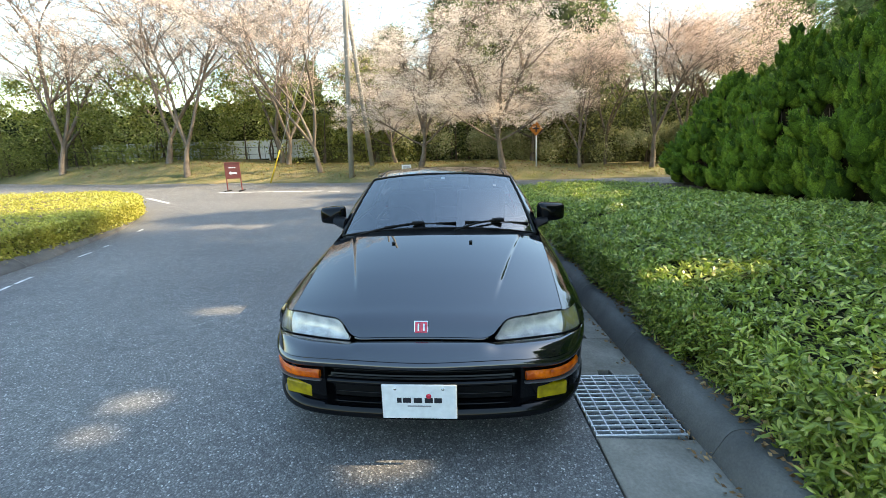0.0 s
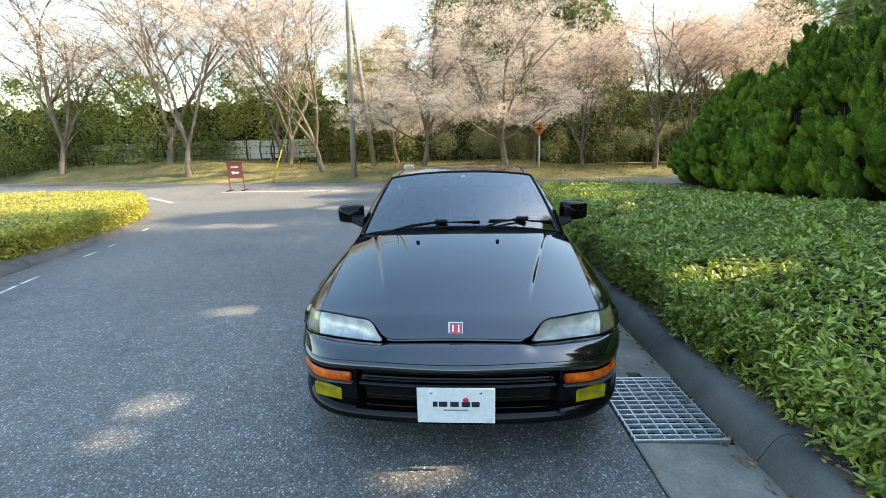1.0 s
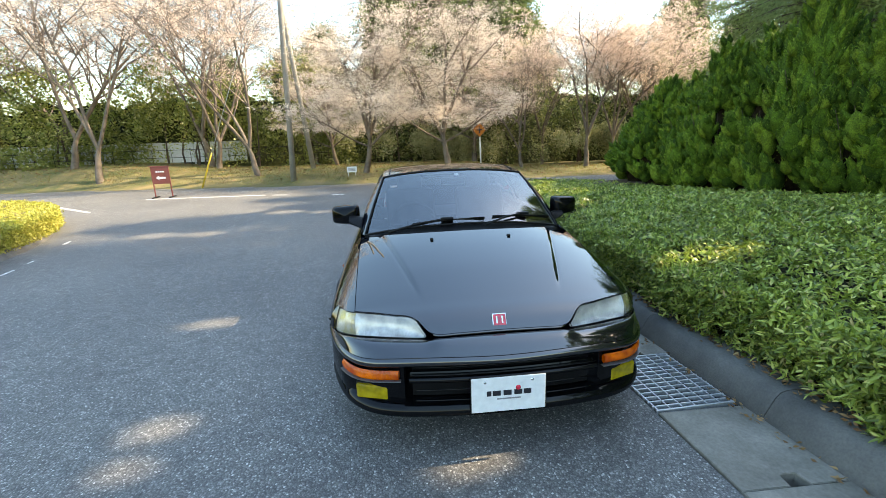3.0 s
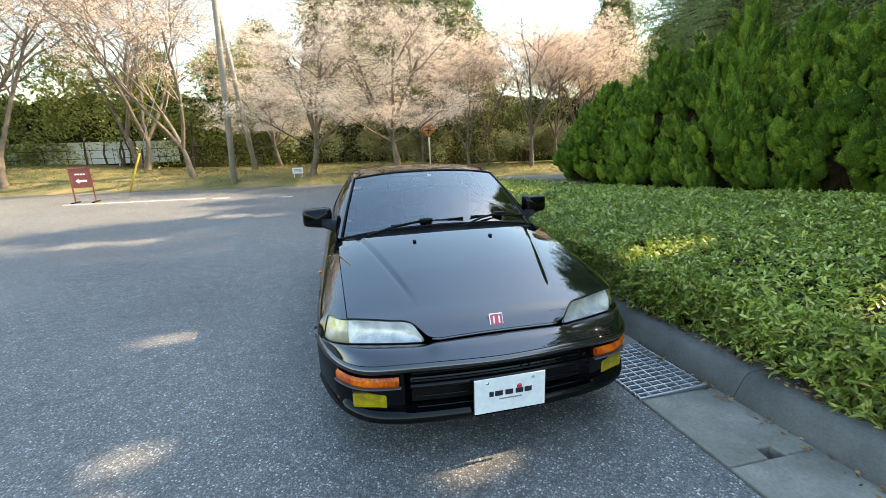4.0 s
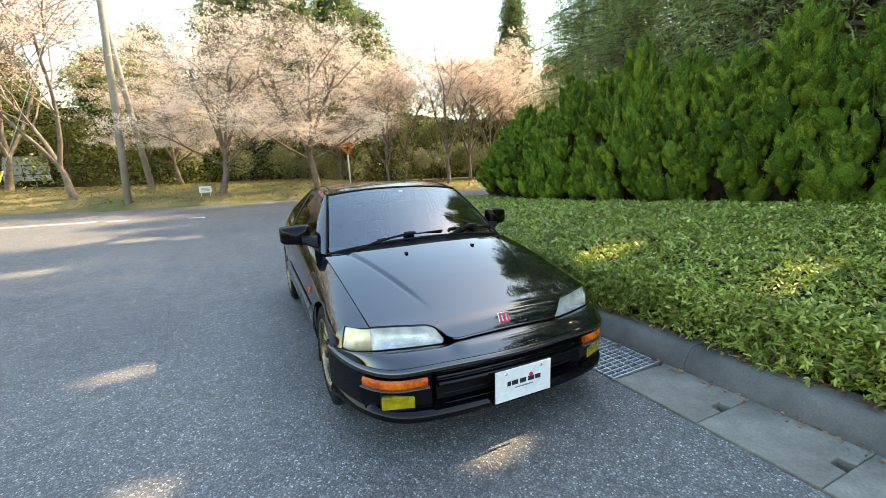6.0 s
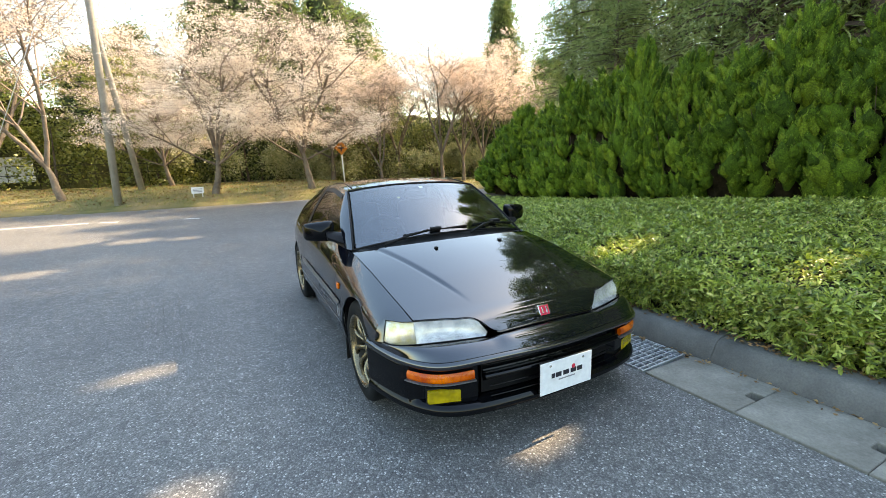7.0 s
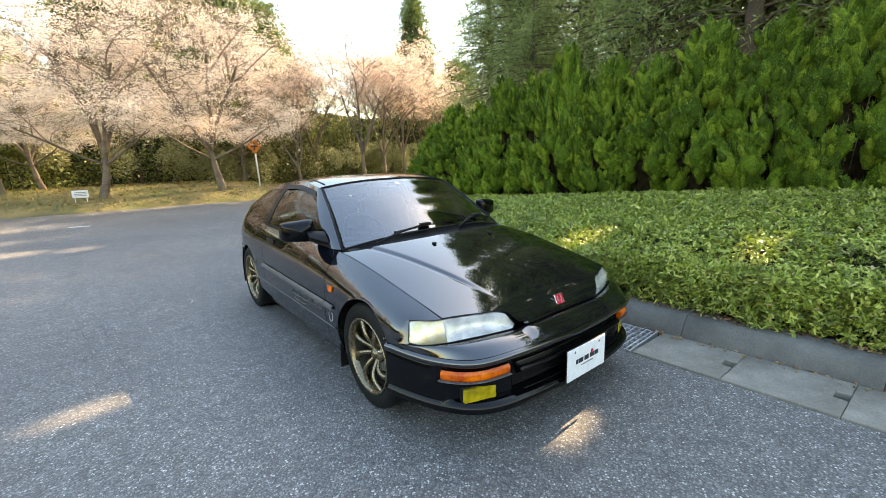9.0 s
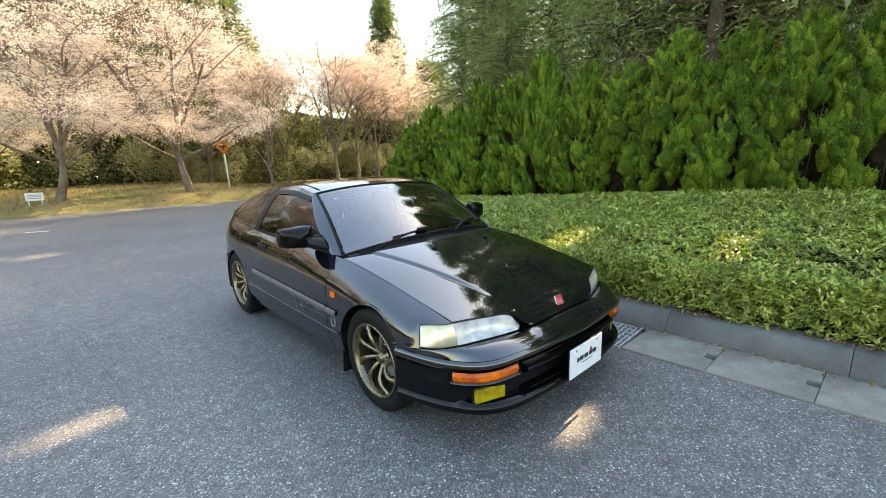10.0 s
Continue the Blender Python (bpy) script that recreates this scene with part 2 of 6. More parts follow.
# Dark colour stands for the shade between leaves inside the hedge.
HEDGE_CORE = surface("hedge_core_shade", (0.012, 0.014, 0.006), (0.040, 0.034, 0.018), 6.0, 40.0, 0.95, bump=1.0, depth=0.02, spec=0.1)
THUJA_MASS = plume_leaf("conifer_plume")
# Brown inner twigs, darkened so the shade between plumes is in the colour.
THUJA_CORE = surface("conifer_twigs_and_shade", (0.010, 0.008, 0.004), (0.040, 0.029, 0.015), 9.0, 45.0, 0.95, bump=1.0, depth=0.04, spec=0.05)
# Inner shade of far crowns and shrub belt, put into a dark green.
CEDAR_CORE = surface("inner_foliage_shade", (0.018, 0.024, 0.010), (0.065, 0.075, 0.030), 1.6, 9.0, 0.95, bump=1.0, depth=0.1, spec=0.1)
CEDAR = leaf("cedar_needles", [(0.0, (0.115, 0.150, 0.056)), (0.5, (0.23, 0.28, 0.108)), (1.0, (0.34, 0.38, 0.165))], 0.6, 0.35, clump=1.6, spec=0.2)
FAR_CEDAR = leaf("dark_cedar_needles", [(0.0, (0.050, 0.068, 0.026)), (0.5, (0.110, 0.138, 0.052)), (1.0, (0.18, 0.21, 0.085))], 0.6, 0.25, clump=1.0, spec=0.15)
SHRUB = leaf("shrub_leaf", [(0.0, (0.12, 0.140, 0.028)), (0.5, (0.265, 0.270, 0.060)), (0.85, (0.44, 0.42, 0.13)), (1.0, (0.62, 0.57, 0.30))], 0.4, 0.35, clump=0.9)
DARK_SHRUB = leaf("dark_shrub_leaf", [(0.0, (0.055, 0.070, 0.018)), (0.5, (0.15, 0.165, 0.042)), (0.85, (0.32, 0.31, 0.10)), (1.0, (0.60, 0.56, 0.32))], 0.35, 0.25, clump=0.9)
PETAL = leaf("cherry_petal", [(0.0, (0.66, 0.53, 0.45)), (0.5, (0.78, 0.68, 0.60)), (1.0, (0.86, 0.79, 0.72))], 0.7, 0.4, (0.85, 0.75, 0.66))
BUD = leaf("cherry_bud", [(0.0, (0.58, 0.42, 0.34)), (0.6, (0.76, 0.61, 0.52)), (1.0, (0.85, 0.74, 0.66))], 0.7, 0.5, (0.82, 0.66, 0.56))
GRASS = leaf("grass_blade", [(0.0, (0.10, 0.12, 0.02)), (0.5, (0.22, 0.19, 0.05)), (1.0, (0.36, 0.27, 0.11))], 0.7, 0.3)
LITTER = leaf("fallen_leaf", [(0.0, (0.10, 0.05, 0.02)), (0.5, (0.22, 0.12, 0.05)), (1.0, (0.36, 0.23, 0.11))], 0.8, 0.2, (0.3, 0.18, 0.06))


# ---- mesh helpers ----
def to_mesh(name, verts, faces, smooth=False):
    me = bpy.data.meshes.new(name)
    if isinstance(verts, np.ndarray) and isinstance(faces, np.ndarray):
        k = faces.shape[1]
        me.vertices.add(len(verts))
        me.vertices.foreach_set("co", np.ascontiguousarray(verts, dtype=np.float32).ravel())
        me.loops.add(faces.size)
        me.loops.foreach_set("vertex_index", np.ascontiguousarray(faces, dtype=np.int32).ravel())
        me.polygons.add(len(faces))
        me.polygons.foreach_set("loop_start", np.arange(0, faces.size, k, dtype=np.int32))
        me.update(calc_edges=True)
    else:
        me.from_pydata([tuple(v) for v in verts], [], [tuple(f) for f in faces])
        me.update()
    if smooth:
        me.polygons.foreach_set("use_smooth", np.ones(len(me.polygons), dtype=bool))
    return me


def part(name, mesh, material, parent=None, label="", where=None):
    """Links a mesh as one object, under a thing or a part of it."""
    if isinstance(mesh, bmesh.types.BMesh):
        me = bpy.data.meshes.new(name)
        mesh.to_mesh(me)
        mesh.free()
        mesh = me
    if material and not mesh.materials:
        mesh.materials.append(material)
    ob = new(name, mesh)
    if parent:
        ob.parent = parent
    if where:
        ob.matrix_basis = where
    return tagged(ob, label)


def thing(name, label, category, at=None, group="", kind=""):
    ob = new(name)
    ob.empty_display_size = 0.1
    if at is not None:
        ob.matrix_basis = at
    return tagged(ob, label, category, group, kind)


def curve(*knots):
    """A smooth function through (t, value) knots."""
    t, v = np.array([k[0] for k in knots], float), np.array([k[1] for k in knots], float)
    d = np.gradient(v, t)

    def at(q):
        q = min(max(q, t[0]), t[-1])
        i = min(int(np.searchsorted(t, q, "right")) - 1, len(t) - 2)
        h = t[i + 1] - t[i]
        s = (q - t[i]) / h
        return float((2 * s**3 - 3 * s * s + 1) * v[i] + (s**3 - 2 * s * s + s) * h * d[i] + (3 * s * s - 2 * s**3) * v[i + 1] + (s**3 - s * s) * h * d[i + 1])
    return at


def step(a, b, x):
    s = min(1.0, max(0.0, (x - a) / (b - a)))
    return s * s * (3 - 2 * s)


def sheet(nu, nv, f, thick=0.0, flip=False):
    """A smooth grid over u, v in 0..1; with thickness it gets a back and edges."""
    v = [Vector(f(i / nu, j / nv)) for j in range(nv + 1) for i in range(nu + 1)]
    w = nu + 1
    fs = [(j * w + i, j * w + i + 1, (j + 1) * w + i + 1, (j + 1) * w + i) for j in range(nv) for i in range(nu)]
    if flip:
        fs = [q[::-1] for q in fs]
    me = to_mesh("sheet", v, fs, True)
    if thick:
        k = len(v)
        v2 = v + [p.co - p.normal * thick for p in me.vertices]
        rim = [i for i in range(w)] + [j * w + nu for j in range(1, nv + 1)] + [nv * w + i for i in range(nu - 1, -1, -1)] + [j * w for j in range(nv - 1, 0, -1)]
        f2 = fs + [tuple(a + k for a in q[::-1]) for q in fs]
        for a, b in zip(rim, rim[1:] + rim[:1]):
            f2.append((b, a, a + k, b + k) if not flip else (a, b, b + k, a + k))
        me = to_mesh("sheet", v2, f2, True)
        me.set_sharp_from_angle(angle=radians(40))
    return me


def box(sx, sy, sz, bevel=0.0, at=(0, 0, 0), seg=2):
    bm = bmesh.new()
    bmesh.ops.create_cube(bm, size=1.0, matrix=Matrix.Translation(at) @ Matrix.Diagonal((sx, sy, sz, 1)))
    if bevel:
        bmesh.ops.bevel(bm, geom=bm.edges[:], offset=bevel, segments=seg, affect="EDGES", profile=0.5)
    return bm


def tube(points, radii, n=8, close=True):
    """Vertices and faces of a tapered tube along points."""
    pts = [Vector(p) for p in points]
    vs, fs = [], []
    side = None
    for i, p in enumerate(pts):
        d = (pts[min(i + 1, len(pts) - 1)] - pts[max(i - 1, 0)]).normalized()
        if side is None:
            side = d.orthogonal().normalized()
        side = (side - d * side.dot(d)).normalized()
        up = d.cross(side)
        r = radii[i] if hasattr(radii, "__len__") else radii
        for k in range(n):
            a = 2 * math.pi * k / n
            vs.append(p + (side * math.cos(a) + up * math.sin(a)) * r)
    for i in range(len(pts) - 1):
        for k in range(n):
            a, b = i * n + k, i * n + (k + 1) % n
            fs.append((a, b, b + n, a + n))
    if close:
        fs.append(tuple(range(n))[::-1])
        fs.append(tuple((len(pts) - 1) * n + k for k in range(n)))
    return vs, fs


def rod(points, radii, n=8):
    return to_mesh("rod", *tube(points, radii, n), True)


def lathe(profile, n=48, axis="x"):
    """Turns (radius, along) pairs round an axis."""
    vs, fs = [], []
    m = len(profile)
    for k in range(n):
        a = 2 * math.pi * k / n
        for r, h in profile:
            vs.append((h, r * math.cos(a), r * math.sin(a)) if axis == "x" else (r * math.cos(a), r * math.sin(a), h))
    for k in range(n):
        for i in range(m - 1):
            a, b = k * m + i, ((k + 1) % n) * m + i
            fs.append((a, b, b + 1, a + 1))
    return to_mesh("lathe", vs, fs, True)


def unit(a):
    return a / np.maximum(np.linalg.norm(a, axis=1, keepdims=True), 1e-6)


def blades(rng, at, way, length, width, fold=0.15):
    """One four-cornered leaf at each place: base, sides, tip."""
    n = len(at)
    way = unit(way)
    side = unit(np.cross(way, rng.normal(size=(n, 3))))
    up = np.cross(side, way)
    L = (length * rng.uniform(0.65, 1.3, (n, 1)))
    W = (width * rng.uniform(0.7, 1.25, (n, 1)))
    v = np.empty((n, 4, 3))
    v[:, 0], v[:, 2] = at, at + way * L
    mid = at + way * L * 0.45 + up * L * fold
    v[:, 1], v[:, 3] = mid + side * W / 2, mid - side * W / 2
    return v.reshape(-1, 3), np.arange(n * 4).reshape(n, 4)


def foliage(name, rng, at, way, length, width, fold=0.15):
    return to_mesh(name, *blades(rng, at, way, length, width, fold))


def rosettes(name, rng, at, face, count, length, width, plain=False):
    """Tufts of pointed leaves that spread round each place and face outwards."""
    n = len(at)
    face = unit(face)
    P = np.repeat(at, count, axis=0)
    N = np.repeat(face, count, axis=0)
    m = n * count
    side = unit(np.cross(N, rng.normal(size=(m, 3))))
    lift = rng.uniform(0.05, 0.85, (m, 1))
    way = unit(side + N * lift)
    flat = unit(np.cross(way, N))
    up = np.cross(flat, way)
    up = up * np.sign((up * N).sum(1, keepdims=True))
    L = length * rng.uniform(0.6, 1.25, (m, 1))
    W = width * rng.uniform(0.75, 1.2, (m, 1))
    P = P + rng.normal(size=(m, 3)) * length * 0.16
    if plain:
        v = np.empty((m, 4, 3))
        v[:, 0], v[:, 2] = P, P + way * L
        v[:, 1] = P + way * L * 0.45 + flat * W * 0.55 + up * L * 0.10
        v[:, 3] = P + way * L * 0.45 - flat * W * 0.55 + up * L * 0.10
        return to_mesh(name, v.reshape(-1, 3), np.arange(m * 4).reshape(m, 4))
    v = np.empty((m, 6, 3))
    v[:, 0] = P
    v[:, 1] = P + way * L * 0.35 + flat * W * 0.5 + up * L * 0.10
    v[:, 2] = P + way * L * 0.70 + flat * W * 0.36 + up * L * 0.10
    v[:, 3] = P + way * L
    v[:, 4] = P + way * L * 0.70 - flat * W * 0.36 + up * L * 0.10
    v[:, 5] = P + way * L * 0.35 - flat * W * 0.5 + up * L * 0.10
    k = np.arange(m)[:, None] * 6
    f = np.concatenate([k + np.array([0, 1, 2, 3]), k + np.array([0, 3, 4, 5])])
    return to_mesh(name, v.reshape(-1, 3), f)


def joined(name, groups, smooth=True):
    vs, fs, k = [], [], 0
    for v, f in groups:
        vs += list(v)
        fs += [tuple(a + k for a in q) for q in f]
        k += len(v)
    return to_mesh(name, vs, fs, smooth)


# ---- ground ----
road_edge = curve((-60, 30), (-30, 23), (-18.5, 19.2), (-12, 18.0), (-4.2, 16.3), (1.8, 15.8), (12, 15.6), (30, 17), (60, 22))


def road_z(x, y):
    return 0.2 * step(4.0, 16.5, y)


def land_z(x, y):
    """Height of the ground: flat road, a grassy bank beyond it, a bed on the kerb side."""
    d = y - road_edge(x)
    if d > 0:
        rise = 0.65 + 0.45 * step(-8, -16, x) - 0.42 * step(2.0, 6.5, x)
        return road_z(x, y) + 0.02 + rise * (1 - math.exp(-d / 1.5)) + 0.03 * noise.noise((x * 0.4, y * 0.4, 0))
    if abs(x - gutter_x(y)) < 1.6 and -16 < y < 6.5:
        return -0.45
    return road_z(x, y) - 0.03


def kerb_x(y):
    return 1.30 - 0.047 * y


def gutter_x(y):
    return 0.835 - 0.047 * y


def axis_steps(lo, mid_lo, mid_hi, hi, fine, coarse):
    return sorted(set([round(v, 3) for v in np.concatenate([np.linspace(lo, mid_lo, coarse), np.linspace(mid_lo, mid_hi, fine), np.linspace(mid_hi, hi, coarse)])]))


gx = axis_steps(-900, -40, 40, 900, 81, 7)
gy = axis_steps(-700, -30, 45, 1500, 91, 7)
gv = np.array([(x, y, land_z(x, y)) for y in gy for x in gx])
gw = len(gx)
gf = np.array([(j * gw + i, j * gw + i + 1, (j + 1) * gw + i + 1, (j + 1) * gw + i) for j in range(len(gy) - 1) for i in range(gw - 1)])
ground = part("ground", to_mesh("ground", gv, gf, True), TURF)
tagged(ground, "dry grassy ground rising in a low bank", "ground", kind="structure")


SPLIT = 7.95


def road_point(u, v):
    y = -28 + v * (28 + SPLIT)
    x = -45 + u * (gutter_x(y) - 0.004 + 45)
    return (x, y, road_z(x, y))


def bend_point(u, v):
    x = -45 + u * 85
    y = SPLIT + (road_edge(x) - SPLIT) * v
    return (x, y, road_z(x, y))


road = part("road", sheet(90, 60, road_point), ASPHALT)
tagged(road, "grey worn asphalt road with pale stone chips", "road", kind="structure")
part("road_bend", sheet(110, 30, bend_point), ASPHALT, road)

# bed on the kerb side: raised soil under the hedges
BED_END = 9.0


def bed_edge(y):
    """The kerb-side limit of the bed, rounding off to the right at its far end."""
    return kerb_x(y) + 0.16 + (2.6 * max(0.0, (y - 7.2) / 1.8) ** 3 if y > 7.2 else 0.0)


def bed_point(u, v):
    y = -14 + v * (BED_END + 14)
    x0 = bed_edge(y) - 0.03
    x = x0 + (32 - x0) * u ** 2.2
    return (x, y, road_z(x, y) + 0.13 + 0.33 * step(0.0, 2.6, x - x0) + 0.02 * noise.noise((x, y, 3)))


bed = part("planting_bed", sheet(40, 60, bed_point), SOIL)
tagged(bed, "raised bed of brown soil behind the kerb", "planting bed", kind="structure")

# kerb: sloped dark blocks
kerb = thing("kerb", "dark sloped asphalt kerb stained with age", "kerb", kind="structure")
KERB_LEN = 1.02


def kerb_block():
    prof = [(0.0, -0.05), (0.0, 0.012), (0.05, 0.115), (0.075, 0.145), (0.11, 0.155), (0.24, 0.160), (0.25, -0.05)]
    vs, fs = [], []
    n = 9
    for j in range(n):
        y = (j / (n - 1)) * (KERB_LEN - 0.004)
        for a, z in prof:
            w = 0.004 * noise.noise((a * 9, y * 3, z * 9))
            vs.append((a - 0.047 * y + w, y, z + w))
    m = len(prof)
    for j in range(n - 1):
        for i in range(m - 1):
            a = j * m + i
            fs.append((a, a + m, a + m + 1, a + 1))
    fs.append(tuple(range(m)))
    fs.append(tuple((n - 1) * m + k for k in range(m))[::-1])
    me = to_mesh("kerb_block", vs, fs, True)
    me.set_sharp_from_angle(angle=radians(50))
    return me


kerb_mesh = kerb_block()
for k in range(-10, 8):
    y = 0.07 + k * KERB_LEN
    part("kerb_block", kerb_mesh, KERB, kerb, where=pose(kerb_x(y), y, road_z(0, y)))


def swept_far_kerb(u, v):
    a = u * math.pi * 0.5
    prof = [(0.0, -0.05), (0.0, 0.012), (0.06, 0.13), (0.11, 0.155), (0.25, 0.16)]
    d, z = prof[round(v * 4)]
    y = 7.82 + (1.30 - d) * math.sin(a)
    x = kerb_x(7.82) + 1.30 - (1.30 - d) * math.cos(a)
    return (x, y, z + road_z(x, y))


part("kerb_corner", sheet(16, 4, swept_far_kerb, flip=True), KERB, kerb)
part("kerb_return", sheet(20, 4, lambda u, v: (kerb_x(7.82) + 1.30 + u * 30, 9.12 - [0.0, 0.0, 0.06, 0.11, 0.25][round(v * 4)], [-0.05, 0.012, 0.13, 0.155, 0.16][round(v * 4)] + 0.09), flip=True), KERB, kerb)

# gutter: concrete lids with hand slots, and a steel grating
gutter = thing("gutter", "grey concrete gutter of butted lids with hand slots", "gutter", kind="structure")
LID = 0.52


def lid_mesh(length):
    """A lid with one hand slot notched into its near end."""
    w, s_len = 0.462, 0.062
    bm = bmesh.new()
    a, b = 0.205, 0.295
    pts = [(0.0, 0), (a, 0), (a + 0.010, s_len), (b - 0.010, s_len), (b, 0), (w, 0), (w, length), (0.0, length)]
    top = [bm.verts.new((x - 0.047 * y, y, 0.0)) for x, y in pts]
    f = bm.faces.new(top)
    r = bmesh.ops.extrude_face_region(bm, geom=[f])
    for v in [g for g in r["geom"] if isinstance(g, bmesh.types.BMVert)]:
        v.co.z -= 0.09
    bmesh.ops.recalc_face_normals(bm, faces=bm.faces[:])
    bmesh.ops.bevel(bm, geom=[e for e in bm.edges if abs(e.verts[0].co.z) < 1e-5 and abs(e.verts[1].co.z) < 1e-5], offset=0.003, segments=2, affect="EDGES")
    me = bpy.data.meshes.new("lid")
    bm.to_mesh(me)
    bm.free()
    return me


lid = lid_mesh(LID - 0.003)
# Trough coloured black for the shade seen through slots and joints.
part("gutter_trough", sheet(3, 30, lambda u, v: (gutter_x(-14 + v * 22) - 0.004 + (0, 0.002, 0.458, 0.46)[round(u * 3)], -14 + v * 22, (0.0, -0.30, -0.30, 0.0)[round(u * 3)] - 0.004 + road_z(0, -14 + v * 22))), TROUGH_SHADE, gutter)
GRATE_Y, GRATE_L = 0.19, 0.58
ys = [GRATE_Y - LID * k for k in range(1, 18)] + [GRATE_Y + GRATE_L + LID * k for k in range(0, 12)]
for y in ys:
    part("gutter_lid", lid, CONCRETE, gutter, where=pose(gutter_x(y) + 0.005, y, 0.008 + road_z(0, y)))

grate = thing("drain_grating", "galvanised steel grating set in the gutter", "grating", pose(gutter_x(GRATE_Y) + 0.005, GRATE_Y + 0.01, 0.008, 0, 0, 2.7))
for a, b in ((0.0, 0.0), (0.0, GRATE_L - 0.03)):
    part("end_bar", box(0.45, 0.012, 0.05, 0.002, (0.225, b + 0.006, -0.025)), STEEL, grate)
bar = bpy.data.meshes.new("bearing_bar")
bm = box(0.009, GRATE_L - 0.03, 0.045, 0.0015, (0, GRATE_L / 2 - 0.012, -0.0225), 1)
bm.to_mesh(bar), bm.free()
for k in range(7):
    part("bearing_bar", bar, STEEL, grate, where=pose(0.010 + k * 0.0715, 0, 0))
cross = bpy.data.meshes.new("cross_bar")
bm = box(0.45, 0.008, 0.020, 0.0015, (0.225, 0, -0.010), 1)
bm.to_mesh(cross), bm.free()
for k in range(1, 14):
    part("cross_bar", cross, STEEL, grate, where=pose(0, k * 0.0405, 0))

# painted lines
lines = thing("road_marking", "worn white lines painted on the asphalt", "road marking", kind="structure")


def stripe(points, width):
    pts = [Vector((x, y, 0)) for x, y in points]

    def f(u, v):
        q = v * (len(pts) - 1)
        i = min(int(q), len(pts) - 2)
        p = pts[i].lerp(pts[i + 1], q - i)
        d = (pts[i + 1] - pts[i]).normalized()
        s = p + Vector((-d.y, d.x, 0)) * (u - 0.5) * width
        return (s.x, s.y, road_z(s.x, s.y) + 0.005)
    return part("line", sheet(1, 8, f), LINE, lines)


stripe([(-8.9, 12.9), (-5.0, 12.7)], 0.16)
stripe([(-4.75, 12.6), (-4.3, 12.5)], 0.16)
stripe([(-2.75, 12.0), (-2.35, 11.9)], 0.14)
stripe([(-4.9, 16.2), (-4.5, 16.1)], 0.16)
stripe([(-10.6, 11.6), (-8.8, 10.2)], 0.10)
stripe([(-6.42, 6.25), (-6.32, 5.98)], 0.05)
stripe([(-5.22, 2.97), (-5.12, 2.68)], 0.045)
stripe([(-5.10, 2.62), (-4.92, 2.15)], 0.04)
stripe([(-5.68, 4.28), (-5.60, 3.97)], 0.04)
stripe([(-5.85, 4.8), (-5.80, 4.62)], 0.03)


cracks = thing("road_cracks", "thin dark sealed cracks in the asphalt", "road cracks", kind="structure")


def crack(points, width=0.007):
    n = len(points) * 5
    line = [curve(*[(i, p[k]) for i, p in enumerate(points)]) for k in (0, 1)]

    def f(u, v):
        q = v * (len(points) - 1)
        x, y = line[0](q) + 0.012 * noise.noise((q * 7, 0, 1)), line[1](q)
        return (x + (u - 0.5) * width * (0.6 + 0.8 * abs(noise.noise((q * 5, 2, 0)))), y, 0.003 + road_z(x, y))
    return part("crack", sheet(1, n, f), KERB, cracks)


crack([(-2.08, 3.9), (-2.0, 3.2), (-1.91, 2.45), (-1.86, 2.05)])
crack([(-2.19, 3.66), (-2.12, 3.1), (-2.07, 2.65)])
crack([(-1.945, 1.52), (-1.93, 1.38), (-1.925, 1.27)], 0.009)
crack([(-1.93, 1.275), (-1.88, 1.25), (-1.79, 1.225)], 0.02)

# ---- planting ----
def cloud(name, seed, n, place, length, width, material, fold=0.15):
    rng = np.random.default_rng(seed)
    at, way = place(rng, n)
    me = foliage(name, rng, at, way, length, width, fold)
    me.materials.append(material)
    return me


def hedge_top(x, y):
    d = x - bed_edge(y)
    seam = abs((x - 1.37) * 0.782 - (y - 3.2) * 0.623) if 1.2 < x < 3.7 else 9.0
    return -0.13 * math.exp(-((seam / 0.10) ** 2)) + road_z(x, y) + 0.53 + (0.13 * step(0.0, 1.0, d) + 0.20 * step(0.8, 3.2, d)) * (1 - 1.3 * min(1.1, max(0.0, y / 8.0))) + 0.035 * noise.noise((x * 1.7, y * 1.7, 0)) + 0.02 * noise.noise((x * 5, y * 5, 1))


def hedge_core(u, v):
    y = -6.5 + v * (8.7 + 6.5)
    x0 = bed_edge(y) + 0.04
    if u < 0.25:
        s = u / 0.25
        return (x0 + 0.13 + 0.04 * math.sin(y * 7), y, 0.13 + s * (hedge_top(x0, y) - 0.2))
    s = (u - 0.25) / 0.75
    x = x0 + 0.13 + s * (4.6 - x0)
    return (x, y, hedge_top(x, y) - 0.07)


low_hedge = thing("low_hedge", "clipped knee-high bed of glossy green bamboo grass", "hedge")


